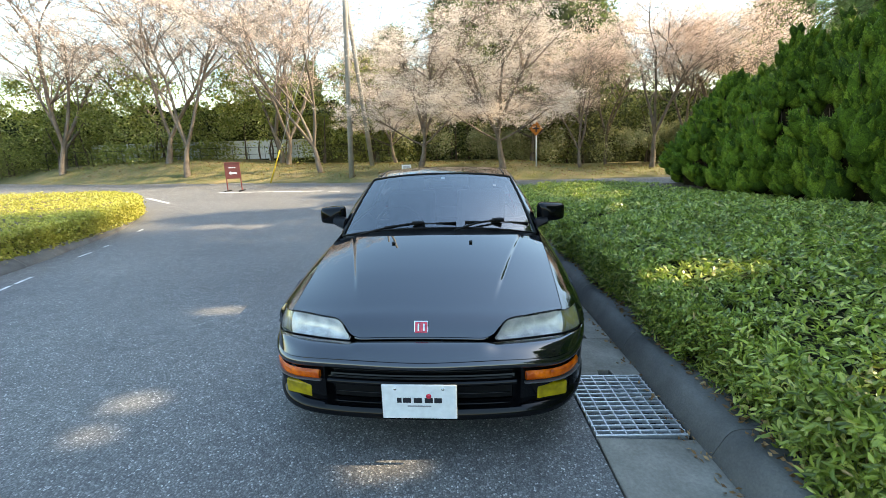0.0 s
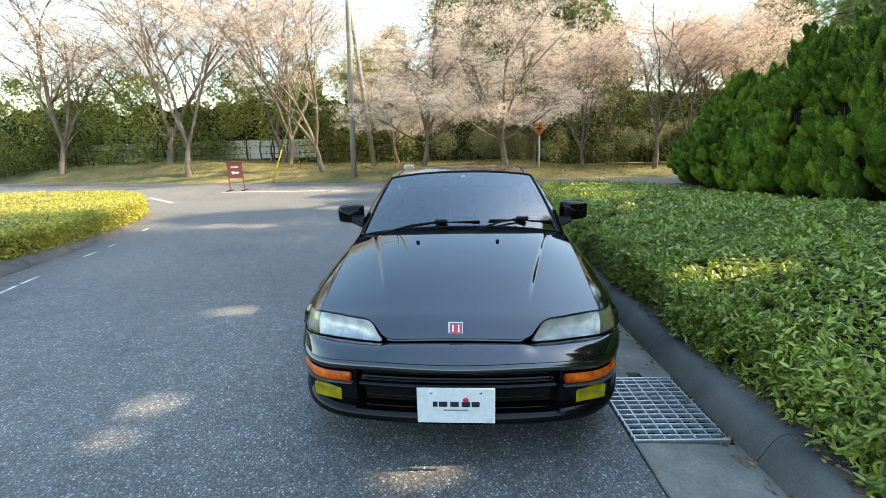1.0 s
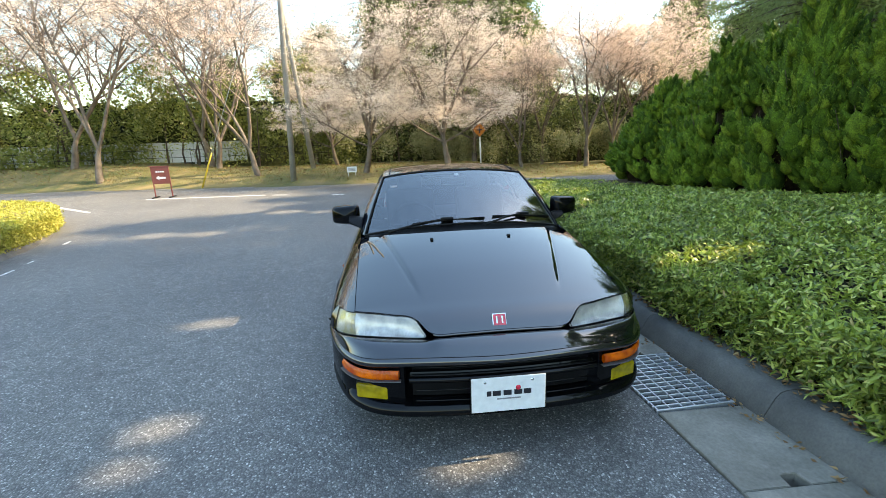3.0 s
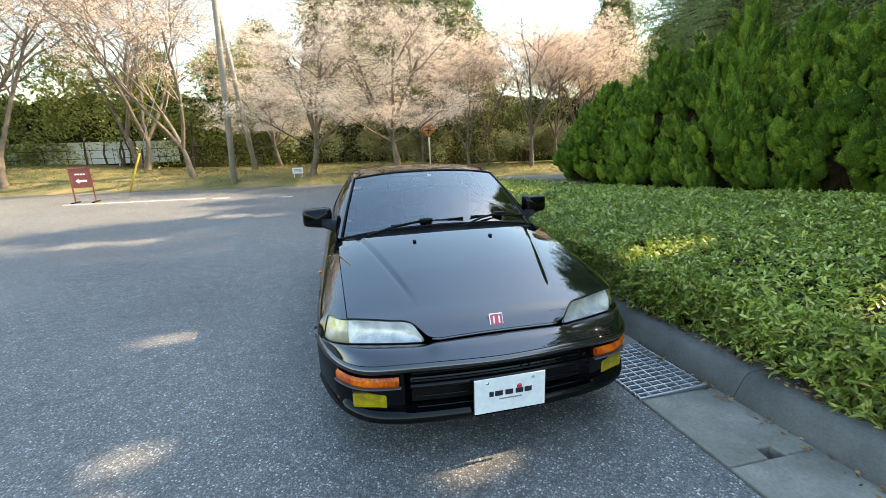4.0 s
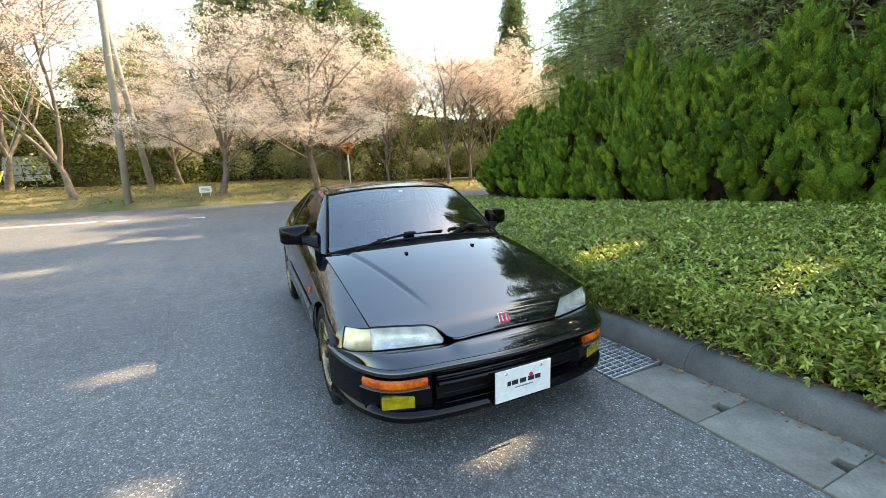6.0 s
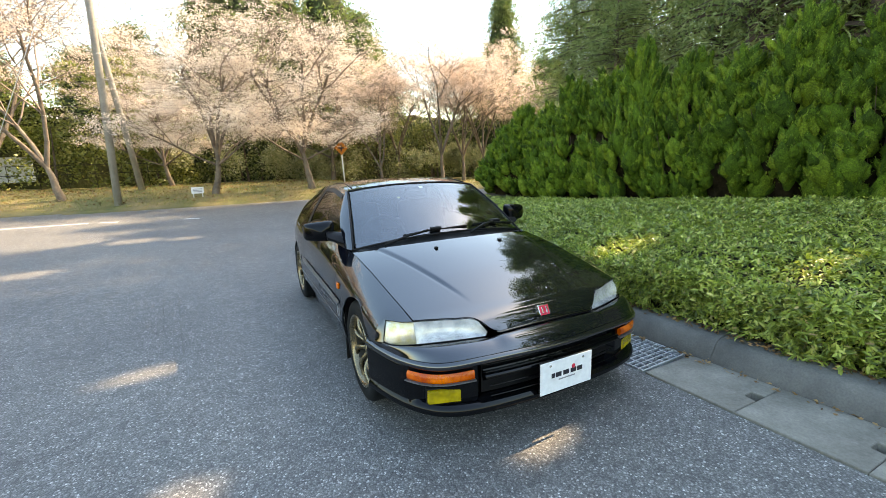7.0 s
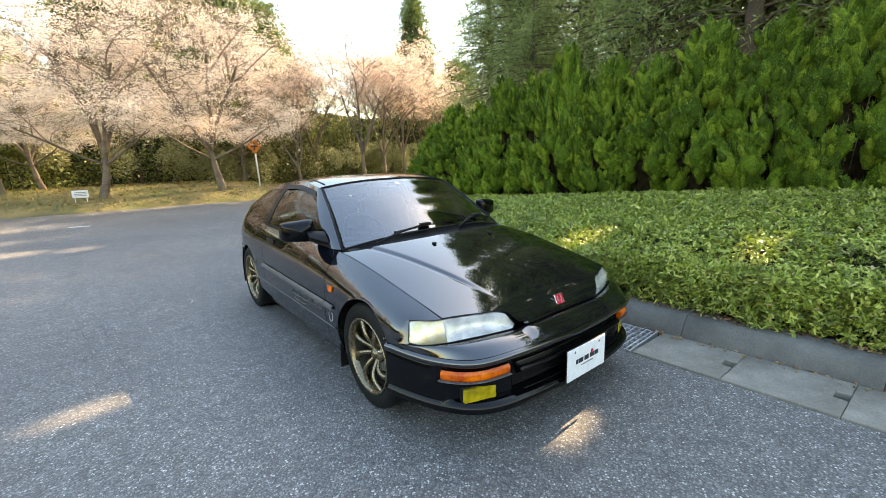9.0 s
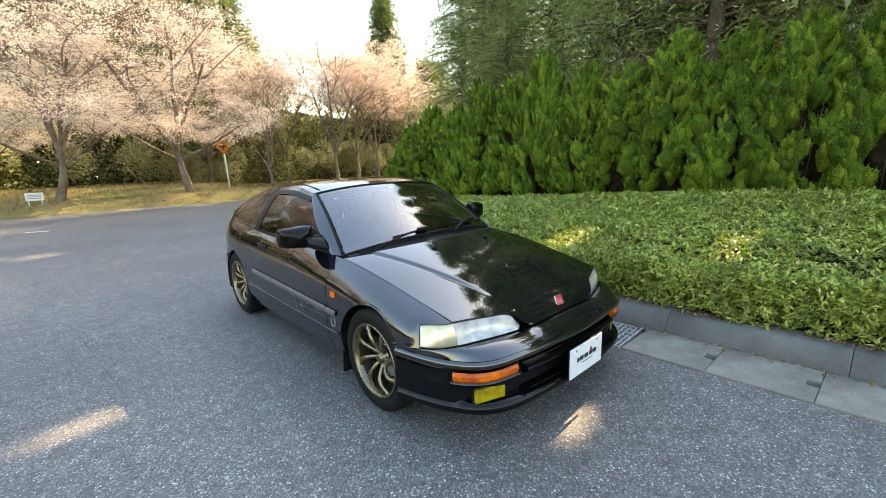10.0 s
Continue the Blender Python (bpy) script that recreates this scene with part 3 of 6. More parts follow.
def hedge_places(y_lo, y_hi, front):
    def place(rng, n):
        y = rng.uniform(y_lo, y_hi, n)
        x0 = np.array([bed_edge(b) for b in y])
        if front:
            x = x0 + rng.uniform(-0.03, 0.15, n)
            t = np.array([hedge_top(a, b) for a, b in zip(x, y)])
            z = 0.15 + (t - 0.15) * rng.uniform(0, 1, n) ** 0.8
            x = x + 0.03 * (1 - (z - 0.15) / (t - 0.15)) ** 2 + 0.05 * np.sin(y * 5.3) * rng.uniform(0.3, 1, n)
            way = np.stack([rng.normal(-0.8, 0.5, n), rng.normal(0, 0.65, n), rng.normal(0.15, 0.5, n)], 1)
        else:
            x = x0 + (4.75 - x0) * rng.uniform(0, 1, n)
            z = np.array([hedge_top(a, b) for a, b in zip(x, y)]) - rng.uniform(0.0, 0.09, n) ** 1.0
            way = np.stack([rng.normal(-0.1, 0.8, n), rng.normal(0, 0.8, n), rng.normal(0.35, 0.35, n)], 1)
        return np.stack([x, y, z], 1), way
    return place


def hedge_tufts(name, seed, n, y_lo, y_hi, front, count, length, width):
    rng = np.random.default_rng(seed)
    at, _ = hedge_places(y_lo, y_hi, front)(rng, n)
    tilt = np.array([-0.75, 0, 0.55]) if front else np.array([-0.06, 0, 1.0])
    me = rosettes(name, rng, at, tilt + rng.normal(size=(n, 3)) * 0.38, count, length, width, y_lo > 0.5 or y_hi < -2.9)
    me.materials.append(HEDGE_LEAF)
    return me


# Core sheet behind the leaves, darkened as the shade in their gaps.
part("inner_shade", sheet(24, 60, hedge_core), HEDGE_CORE, low_hedge)
part("leaf_mass_front", hedge_tufts("leaf_mass_front", 1, 8600, -3.2, 3.0, True, 5, 0.044, 0.0140), None, low_hedge)
part("leaf_mass_front_far", hedge_tufts("leaf_mass_front_far", 2, 3400, 3.0, 8.8, True, 5, 0.070, 0.022), None, low_hedge)
part("leaf_mass_top", hedge_tufts("leaf_mass_top", 3, 13500, -3.0, 0.8, False, 5, 0.045, 0.0155), None, low_hedge)
part("leaf_mass_top_mid", hedge_tufts("leaf_mass_top_mid", 7, 10500, 0.8, 3.6, False, 5, 0.050, 0.0175), None, low_hedge)
part("leaf_mass_top_far", hedge_tufts("leaf_mass_top_far", 4, 10000, 3.6, 8.9, False, 5, 0.062, 0.022), None, low_hedge)
part("leaf_mass_front_south", hedge_tufts("leaf_mass_front_south", 5, 1000, -6.4, -3.2, True, 5, 0.075, 0.024), None, low_hedge)
part("leaf_mass_top_south", hedge_tufts("leaf_mass_top_south", 6, 5600, -6.5, -2.9, False, 5, 0.080, 0.028), None, low_hedge)
for ch in low_hedge.children:
    ch["kind"] = "stuff"

# conifers
def conifer_mesh(seed, height, radius):
    """A dense upright conifer: soft upswept plumes bristling with fine sprays, dark gaps between."""
    rng = np.random.default_rng(seed)

    def outline(h):
        low = 0.66 + 0.34 * min(1.0, h / 0.30)
        return radius * low * (1 - max(0, (h - 0.28) / 0.74) ** 1.25)

    # great lobes stacked round the crown, then small plumes standing close on each
    lobes, each, per = 120, 7, 20
    h = 0.13 + 0.83 * rng.uniform(0, 1, lobes) ** 0.95
    h[:3] = (0.93, 0.97, 0.90)
    a = rng.uniform(0, 2 * math.pi, lobes)
    r = np.array([outline(q) for q in h]) * (0.76 + 0.08 * np.sin(3 * a + seed + 5 * h) + rng.uniform(-0.12, 0.12, lobes))
    root = np.stack([r * np.cos(a), r * np.sin(a), h * height - 0.24], 1)
    out = np.stack([np.cos(a), np.sin(a), np.zeros(lobes)], 1)
    lean = unit(out * (0.60 - 0.45 * h)[:, None] + np.array([0, 0, 1.0]) + rng.normal(size=(lobes, 3)) * 0.10)
    tall = (0.34 + 0.20 * rng.uniform(0, 1, lobes))[:, None]
    girth_of = (0.105 + 0.06 * rng.uniform(0, 1, lobes))[:, None]
    k = np.repeat(np.arange(lobes), each)
    n = lobes * each
    q = rng.uniform(0.10, 0.95, (n, 1))
    t = rng.uniform(0, 2 * math.pi, (n, 1))
    lside = unit(np.cross(lean, rng.normal(size=(lobes, 3))))
    lover = np.cross(lean, lside)
    off = lside[k] * np.cos(t) + lover[k] * np.sin(t)
    foot = root[k] + lean[k] * tall[k] * q * 0.85 + off * girth_of[k] * (1 - 0.75 * q) * 0.8
    axis = unit(lean[k] + off * 0.30 + rng.normal(size=(n, 3)) * 0.10)
    long = (0.14 + 0.10 * rng.uniform(0, 1, n))[:, None]
    fat = (0.040 + 0.024 * rng.uniform(0, 1, n))[:, None]
    foot, axis = np.concatenate([foot, root]), np.concatenate([axis, lean])
    long, fat = np.concatenate([long, tall]), np.concatenate([fat, girth_of])
    n += lobes
    side = unit(np.cross(axis, rng.normal(size=(n, 3))))
    over = np.cross(axis, side)
    # solid plumes, pointed at the tip and lumpy round the side
    rings, seg = np.array([0.02, 0.25, 0.52, 0.80, 1.0]), 6
    girth = np.array([0.35, 0.85, 0.95, 0.58, 0.04])
    t = np.arange(seg) * 2 * math.pi / seg
    spin = side[:, None] * np.cos(t)[None, :, None] + over[:, None] * np.sin(t)[None, :, None]
    lump = rng.uniform(0.62, 1.22, (n, len(rings), seg, 1))
    body = foot[:, None, None] + axis[:, None, None] * (long[:, None, None] * rings[None, :, None, None]) + spin[:, None] * fat[:, None, None] * girth[None, :, None, None] * lump
    cell = np.array([(p * seg + k, p * seg + (k + 1) % seg, (p + 1) * seg + (k + 1) % seg, (p + 1) * seg + k) for p in range(len(rings) - 1) for k in range(seg)])
    plume = to_mesh("plume", body.reshape(-1, 3), (np.arange(n)[:, None, None] * (len(rings) * seg) + cell[None]).reshape(-1, 4), True)
    plume.materials.append(THUJA_MASS)
    # fine sprays on them
    i = np.repeat(np.arange(n), np.where(np.arange(n) < n - lobes, per, 2 * per))
    m = len(i)
    s = rng.uniform(0.05, 1.0, (m, 1)) ** 0.8
    t = rng.uniform(0, 2 * math.pi, (m, 1))
    ray = side[i] * np.cos(t) + over[i] * np.sin(t)
    swell = np.interp(s[:, 0], rings, girth)[:, None]
    at = foot[i] + axis[i] * long[i] * s + ray * fat[i] * swell * rng.uniform(0.85, 1.05, (m, 1))
    way = axis[i] + ray * 0.55 + rng.normal(size=(m, 3)) * 0.25
    spray = foliage("spray", rng, at, way, 0.034, 0.0095, 0.08)
    spray.materials.append(THUJA)

    # Inner twig surface; its dark colour also makes the shaded gaps.
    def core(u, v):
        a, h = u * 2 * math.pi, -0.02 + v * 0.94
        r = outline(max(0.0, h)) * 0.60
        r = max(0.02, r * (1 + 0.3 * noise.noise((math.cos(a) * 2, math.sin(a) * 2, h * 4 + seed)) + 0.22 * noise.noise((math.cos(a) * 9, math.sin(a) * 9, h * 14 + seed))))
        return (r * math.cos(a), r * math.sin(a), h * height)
    twigs = []
    for k in range(50):
        t, q = rng.uniform(0, 2 * math.pi), rng.uniform(0.75, 1.08)
        r0, r1 = 0.10 * q, radius * 0.80 * q
        c, s = math.cos(t), math.sin(t)
        z0 = rng.uniform(0, 0.9)
        twigs.append(tube([(r0 * c, r0 * s, 0.02 + z0), (r1 * c * 0.75, r1 * s * 0.75, 0.26 + z0), (r1 * c, r1 * s, 0.70 + z0)], [0.012, 0.009, 0.004], 3, False))
    return spray, plume, sheet(40, 30, core), joined("bare_twigs", twigs)


kinds = []
for seed, (h, r) in enumerate(((2.25, 0.72), (2.42, 0.76), (2.15, 0.70), (2.32, 0.74))):
    kinds.append(conifer_mesh(20 + seed, h, r))
row = random.Random(4)
spots = [(5.35, 8.15, 0.80), (5.25, 7.25, 0.92), (5.35, 6.35, 0.95), (5.3, 5.55, 1.0), (5.4, 4.7, 1.0), (5.3, 3.9, 1.22), (5.4, 3.1, 1.02), (5.35, 2.3, 1.02), (5.35, 1.55, 1.16), (5.45, 0.75, 1.0), (5.4, 0.0, 1.08), (5.5, -0.8, 1.12)]
for k, (x, y, s) in enumerate(spots):
    spray, plume, core, bare = kinds[(k * 3 + k // 4) % 4]
    c = thing("conifer", "dense bright green upright conifer with bare brown foot", "conifer", pose(x, y, 0.44, 0, 0, row.uniform(0, 360)), "conifer screen")
    c.scale = (1.0, 1.0, s)
    part("trunk", rod([(0, 0, -0.1), (0.02, 0, 1.2)], [0.05, 0.035], 7), DARKBARK, c)
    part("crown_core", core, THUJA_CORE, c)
    part("bare_twig_mass", bare, DARKBARK, c)["kind"] = "stuff"
    part("crown", plume, None, c)
    part("spray_mass", spray, None, c)["kind"] = "stuff"


# tall dark evergreens
def evergreen_mesh(seed, height, radius, low, count, per, size, broad=0.2, shape=0.75, needles=None):
    """Trunk, whorls of limbs and hanging needle sprays, with gaps."""
    rng = np.random.default_rng(seed)
    wood = [tube([(0.05 * math.sin(h * 1.3 + seed), 0.05 * math.cos(h), h) for h in np.linspace(0, height, 9)], [0.24 * (1 - 0.93 * q) for q in np.linspace(0, 1, 9)], 8)]
    ats, ways, limbs = [], [], []
    for k in range(count):
        h = low + (height - low) * rng.uniform(0, 1) ** 0.9
        q = (h - low) / (height - low)
        a = rng.uniform(0, 2 * math.pi)
        ln = radius * (1 - q) ** shape * rng.uniform(0.6, 1.1) + 0.25
        d = np.array([math.cos(a), math.sin(a), 0.0])
        p = [np.array([0, 0, h]) + d * ln * s + np.array([0, 0, 0.25 * ln * s - 0.38 * ln * s * s]) for s in (0, 0.35, 0.7, 1.0)]
        limbs.append(tube(p, [0.045, 0.03, 0.018, 0.006], 4, False))
        s = np.repeat(rng.uniform(0.22, 1.05, per // 11), 11)
        base = np.array([0, 0, h]) + d * (ln * s)[:, None] + np.stack([np.zeros(per), np.zeros(per), 0.25 * ln * s - 0.38 * ln * s * s], 1)
        shift = np.repeat(rng.normal(size=(per // 11, 3)) * np.array([0.26, 0.26, 0.20]) * (0.6 + ln * 0.28), 11, axis=0)
        ats.append(base + shift + rng.normal(size=(per, 3)) * size * 0.8)
        ways.append(d * 0.5 + rng.normal(size=(per, 3)) * 0.55 + np.array([0, 0, -0.25]))
    f = foliage("needles", rng, np.concatenate(ats), np.concatenate(ways), size, size * broad, 0.05)
    f.materials.append(needles or CEDAR)

    def core(u, v):
        a, q = u * 2 * math.pi, v
        r = (radius * (1 - q) ** shape * 0.62 + 0.05) * (1 + 0.35 * noise.noise((math.cos(a) * 2, math.sin(a) * 2, v * 9 + seed))) * min(1.0, 0.15 + v * 6)
        return (r * math.cos(a), r * math.sin(a), low + 0.4 + (height - low - 0.7) * v)
    return joined("wood", wood), joined("limbs", limbs), f, sheet(16, 16, core)


ever = [evergreen_mesh(40, 13.0, 2.9, 1.6, 210, 143, 0.155, 0.20), evergreen_mesh(41, 14.5, 2.6, 2.4, 210, 143, 0.155, 0.20), evergreen_mesh(42, 12.5, 3.2, 1.2, 210, 143, 0.155, 0.20)]
mid = [evergreen_mesh(45, 13.2, 2.9, 1.4, 190, 99, 0.18, 0.22), evergreen_mesh(46, 12.8, 3.0, 1.6, 190, 99, 0.18, 0.22)]
far = [evergreen_mesh(50, 12.6, 3.5, 1.6, 140, 66, 0.28, 0.4, 0.36, FAR_CEDAR), evergreen_mesh(51, 12.2, 3.9, 1.2, 140, 66, 0.28, 0.4, 0.33, FAR_CEDAR), evergreen_mesh(43, 21.0, 6.6, 3.0, 340, 66, 0.36, 0.3, 0.75, FAR_CEDAR)]


# places on the ground that the sun reaches through gaps in the crowns: x, y, z, radius
SUNNY = [(-0.15, -0.01, 0.0, 0.08), (-0.28, -0.05, 0.0, 0.06), (-1.90, 1.88, 0.0, 0.08), (-2.08, 1.86, 0.0, 0.09), (-2.28, 1.84, 0.0, 0.05), (-1.74, 0.42, 0.0, 0.085), (-1.74, 0.12, 0.0, 0.06), (-4.2, 6.35, 0.0, 0.22), (-5.1, 6.40, 0.0, 0.26), (-2.5, 8.5, 0.0, 0.22), (-3.4, 8.7, 0.0, 0.30), (-4.6, 9.2, 0.0, 0.40), (2.2, 6.2, 0.6, 0.28), (3.1, 6.4, 0.6, 0.28), (2.6, 7.3, 0.6, 0.30), (2.0, 5.2, 0.6, 0.20), (1.78, 1.2, 0.60, 0.16), (1.98, 1.16, 0.62, 0.12), (2.05, -0.23, 0.64, 0.20), (2.32, -0.36, 0.68, 0.16), (1.82, -0.30, 0.62, 0.12)]

dapple = random.Random(17)
SUNNY += [(dapple.uniform(1.6, 4.3), dapple.uniform(4.4, 8.6), 0.6, dapple.uniform(0.12, 0.24)) for _ in range(18)]
SUNNY += [(dapple.uniform(1.5, 9.0), dapple.uniform(10.0, 16.5), 0.25, dapple.uniform(0.12, 0.20)) for _ in range(12)]


def with_gaps(me, m, size=4, faces=None, material=None):
    """The needles (or limbs) of one tree without those that grow in the sunny gaps."""
    n = len(me.vertices)
    co = np.empty(n * 3, dtype=np.float32)
    me.vertices.foreach_get("co", co)
    co = co.reshape(-1, size, 3)
    w = np.array(m)
    mid = co.mean(1) @ w[:3, :3].T + w[:3, 3]
    every = co @ w[:3, :3].T + w[:3, 3]
    sun = np.array(SUN)
    keep = np.ones(len(mid), dtype=bool)
    for x, y, z, r in SUNNY:
        d = (mid[:, None] if size == 4 else (every[:, :-4, None] * (1 - LINE_STEPS) + every[:, 4:, None] * LINE_STEPS).reshape(len(mid), -1, 3)) - np.array((x, y, z))
        off = np.linalg.norm(d - (d @ sun)[..., None] * sun, axis=2).min(1)
        keep &= off > r + 0.035
    if keep.all():
        return me
    cut = co[keep].reshape(-1, 3)
    if faces is None:
        out = to_mesh("needles", cut, np.arange(len(cut)).reshape(-1, 4))
    else:
        out = to_mesh("limbs", cut, (np.arange(int(keep.sum()))[:, None, None] * size + faces[None]).reshape(-1, 4), True)
    out.materials.append(material or CEDAR)
    return out


LINE_STEPS = np.array([0.0, 0.25, 0.5, 0.75]).reshape(1, 1, 4, 1)
LIMB_FACES = np.array([(q * 4 + k, q * 4 + (k + 1) % 4, q * 4 + 4 + (k + 1) % 4, q * 4 + 4 + k) for q in range(3) for k in range(4)])


def evergreen(pair, x, y, z, s, turn, label):
    wood, limbs, f, inner = pair
    stand = pose(x, y, z, 0, 0, turn) @ Matrix.Scale(s, 4)
    f = with_gaps(f, stand)
    limbs = with_gaps(limbs, stand, 16, LIMB_FACES, DARKBARK)
    c = thing("evergreen_tree", label, "tree", pose(x, y, z, 0, 0, turn), "evergreen grove")
    c.scale = (s, s, s)
    part("trunk", wood, DARKBARK, c)
    part("limb_mass", limbs, DARKBARK, c)["kind"] = "stuff"
    # Dark core gives the far crowns their inner shade.
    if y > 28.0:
        part("crown_shade", inner, CEDAR_CORE, c)
    part("crown", f, None, c)


GROVE = [(11.6, 10.6, 0.95), (12.2, 11.7, 0.85), (14.2, 12.6, 1.25), (12.4, 13.2, 0.95), (15.8, 10.8, 1.3), (12.9, 8.6, 1.35), (17.2, 15.0, 1.4), (18.5, 10.0, 1.55), (9.4, 8.2, 0.56), (11.0, 6.0, 0.70), (15.6, 6.0, 1.65), (9.0, 4.2, 0.95), (12.0, 2.35, 1.35), (9.4, -0.6, 1.05), (11.6, -2.0, 1.12), (9.3, -3.4, 1.08), (12.2, -5.6, 1.08), (9.6, -7.4, 1.0), (15.0, 0.5, 1.4), (14.5, -9.0, 1.1), (10.2, -11.5, 1.0), (13.2, 4.2, 1.45), (13.6, -3.6, 1.15), (9.2, 2.2, 1.0), (11.2, 3.5, 1.15), (11.0, 0.15, 1.05)]
for k, (x, y, s) in enumerate(GROVE):
    evergreen((ever[k % 3] if x < 12.7 else mid[k % 2]) if y > -1.5 else far[k % 2], x, y, 0.4, s, k * 67, "tall dark green evergreen tree behind the conifer screen")
for k, (x, y, s) in enumerate([(-1.6, 41.0, 1.30), (1.2, 43.0, 1.52), (4.0, 42.0, 1.45), (8.6, 43.5, 1.54), (11.8, 45.0, 1.36), (14.5, 47.0, 1.15), (37.5, 46.0, 1.15), (41.0, 48.0, 1.2), (-8.0, 44.0, 1.05), (-12.0, 46.0, 0.95), (-17.0, 44.0, 0.85), (-5.0, 29.0, 0.62), (-13.5, 30.0, 0.5)]):
    evergreen(far[k % 2], x, y, 0.6, s, k * 49, "tall evergreen tree far behind the cherries")
evergreen(far[2], 30.6, 45.0, 0.6, 1.0, 20, "slender spire-shaped evergreen far behind the cherries")


# cherries
def cherry_mesh(seed, height, spread, trunk, flowers, material, forks=3, tuft=0.0, size=0.062, bole=0.18, droop=0.10, first=0.40, sink=0.45, rise=0.31):
    """A forked cherry: tapering limbs, many fine twigs, blossom in uneven tufts."""
    r = random.Random(seed)
    rng = np.random.default_rng(seed)
    wood, twigs, tips = [], [], []

    def grow(p, d, length, rad, depth):
        n = 5 if depth < 3 else 2
        pts, q, v = [p], Vector(p), Vector(d)
        for _ in range(n):
            v = (v + Vector((r.uniform(-1, 1), r.uniform(-1, 1), r.uniform(-0.5, 0.6))) * (0.15 if depth < 2 else 0.26)).normalized()
            q = q + v * (length / n)
            pts.append(q.copy())
        (wood if depth < 2 else twigs).append(tube(pts, [rad * (1 - 0.5 * i / n) for i in range(n + 1)], 8 if depth == 0 else (6 if depth == 1 else 3), False))
        if depth >= 3:
            tips.extend(pts[1:])
        if depth == 5:
            return
        if depth == 0 and droop < 0:
            for k in range(3):
                t = 2.1 * k + seed
                grow(pts[-2], Vector((math.cos(t), math.sin(t), 0.50)).normalized(), height * 0.30, rad * 0.28, 1)
        kids = (forks, 5, 4, 4, 3)[depth]
        for k in range(kids):
            s = (0.92 if depth == 0 else r.uniform(0.30, 1.0))
            at = pts[max(1, min(n, round(s * n)))]
            a = 2 * math.pi * (k + r.uniform(-0.3, 0.3)) / kids + depth
            flat = Vector((math.cos(a), math.sin(a), 0))
            lean = (first / spread, 0.80, 0.90, 0.95, 0.9)[depth]
            w = (v * (1 - lean * 0.5) + flat * lean * spread + Vector((0, 0, 0.40 if depth < 2 else (droop if depth > 2 else 0.12)))).normalized()
            grow(at, w, (height * rise if depth == 0 else length * r.uniform(0.52, 0.78)), rad * (0.50 if depth == 0 else 0.48), depth + 1)

    grow(Vector((0, 0, -0.15)), Vector((r.uniform(-0.07, 0.07), r.uniform(-0.07, 0.07), 1)), height * bole, trunk, 0)
    P = np.array(tips)
    lump = np.array([noise.noise((p[0] * 0.9 + seed, p[1] * 0.9, p[2] * 1.5)) for p in P]) * 1.2 + 0.35 - tuft
    w = np.clip(lump, 0.03, 1) * np.clip(P[:, 2] / (height * sink), 0.15, 1.0)
    tufts = rng.choice(len(P), flowers // 9, p=w / w.sum())
    idx = np.repeat(tufts, 9)
    flowers = len(idx)
    at = P[idx] + np.repeat(rng.normal(size=(len(tufts), 3)) * 0.09, 9, axis=0) + rng.normal(size=(flowers, 3)) * np.array([0.085, 0.085, 0.045])
    f = foliage("blossom", rng, at, rng.normal(size=(flowers, 3)), size, size * 0.9, 0.1)
    f.materials.append(material)
    return joined("wood", wood), joined("twigs", twigs), f


cherries = {"full": cherry_mesh(61, 8.6, 1.3, 0.17, 40000, PETAL, 4, 0.16, 0.046, 0.19, -0.30, 0.46, 0.24, 0.40), "full_b": cherry_mesh(62, 9.0, 1.2, 0.17, 40000, PETAL, 4, 0.16, 0.046, 0.20, -0.26, 0.44, 0.24, 0.40), "bud": cherry_mesh(63, 10.5, 0.95, 0.13, 9000, BUD, 3, 0.05, 0.050, 0.11, 0.02, 0.50, 0.30, 0.36), "bud_b": cherry_mesh(64, 10.0, 1.05, 0.13, 8500, BUD, 4, 0.05, 0.055, 0.12, 0.0, 0.46, 0.30, 0.36), "sparse": cherry_mesh(65, 11.0, 0.95, 0.13, 13000, PETAL, 3, 0.10, 0.050, 0.11, 0.0, 0.50, 0.30, 0.36), "pink": cherry_mesh(66, 9.6, 0.95, 0.115, 15000, BUD, 4, 0.0, 0.05, 0.15)}


def cherry(kind, x, y, turn, s=1.0, label="leafless cherry tree with sparse pink blossom"):
    wood, tw, f = cherries[kind]
    c = thing("cherry_tree", label, "cherry tree", pose(x, y, land_z(x, y), 0, 0, turn), "cherry trees")
    c.scale = (s, s, s)
    part("trunk", wood, BARK, c)
    part("twig_mass", tw, TWIG, c)
    part("blossom", f, None, c)


BLOOM = "cherry tree in full pale pink blossom on the bank"
for kind, x, y, turn, s in [("bud_b", -24.0, 21.8, 20, 1.6), ("bud", -17.3, 21.8, 70, 1.5), ("sparse", -14.3, 19.0, 140, 1.4), ("sparse", -10.2, 21.9, 30, 1.3), ("bud", -7.0, 18.2, 210, 1.2), ("bud_b", 5.3, 18.6, 80, 0.8), ("pink", 7.6, 22.4, 10, 1.15), ("pink", 8.5, 18.6, 120, 1.15), ("pink", 12.5, 20.8, 300, 1.15), ("pink", 10.4, 19.6, 45, 1.05), ("pink", 15.2, 23.0, 130, 1.15), ("bud", 15.5, 20.5, 60, 0.9), ("sparse", -11.0, 23.0, 300, 1.5), ("bud", -25.0, 23.0, 120, 1.3), ("bud", -19.5, 25.0, 220, 1.3), ("sparse", -5.5, 24.0, 120, 1.15), ("bud_b", -15.0, 25.5, 10, 1.0)]:
    cherry(kind, x, y, turn, s)
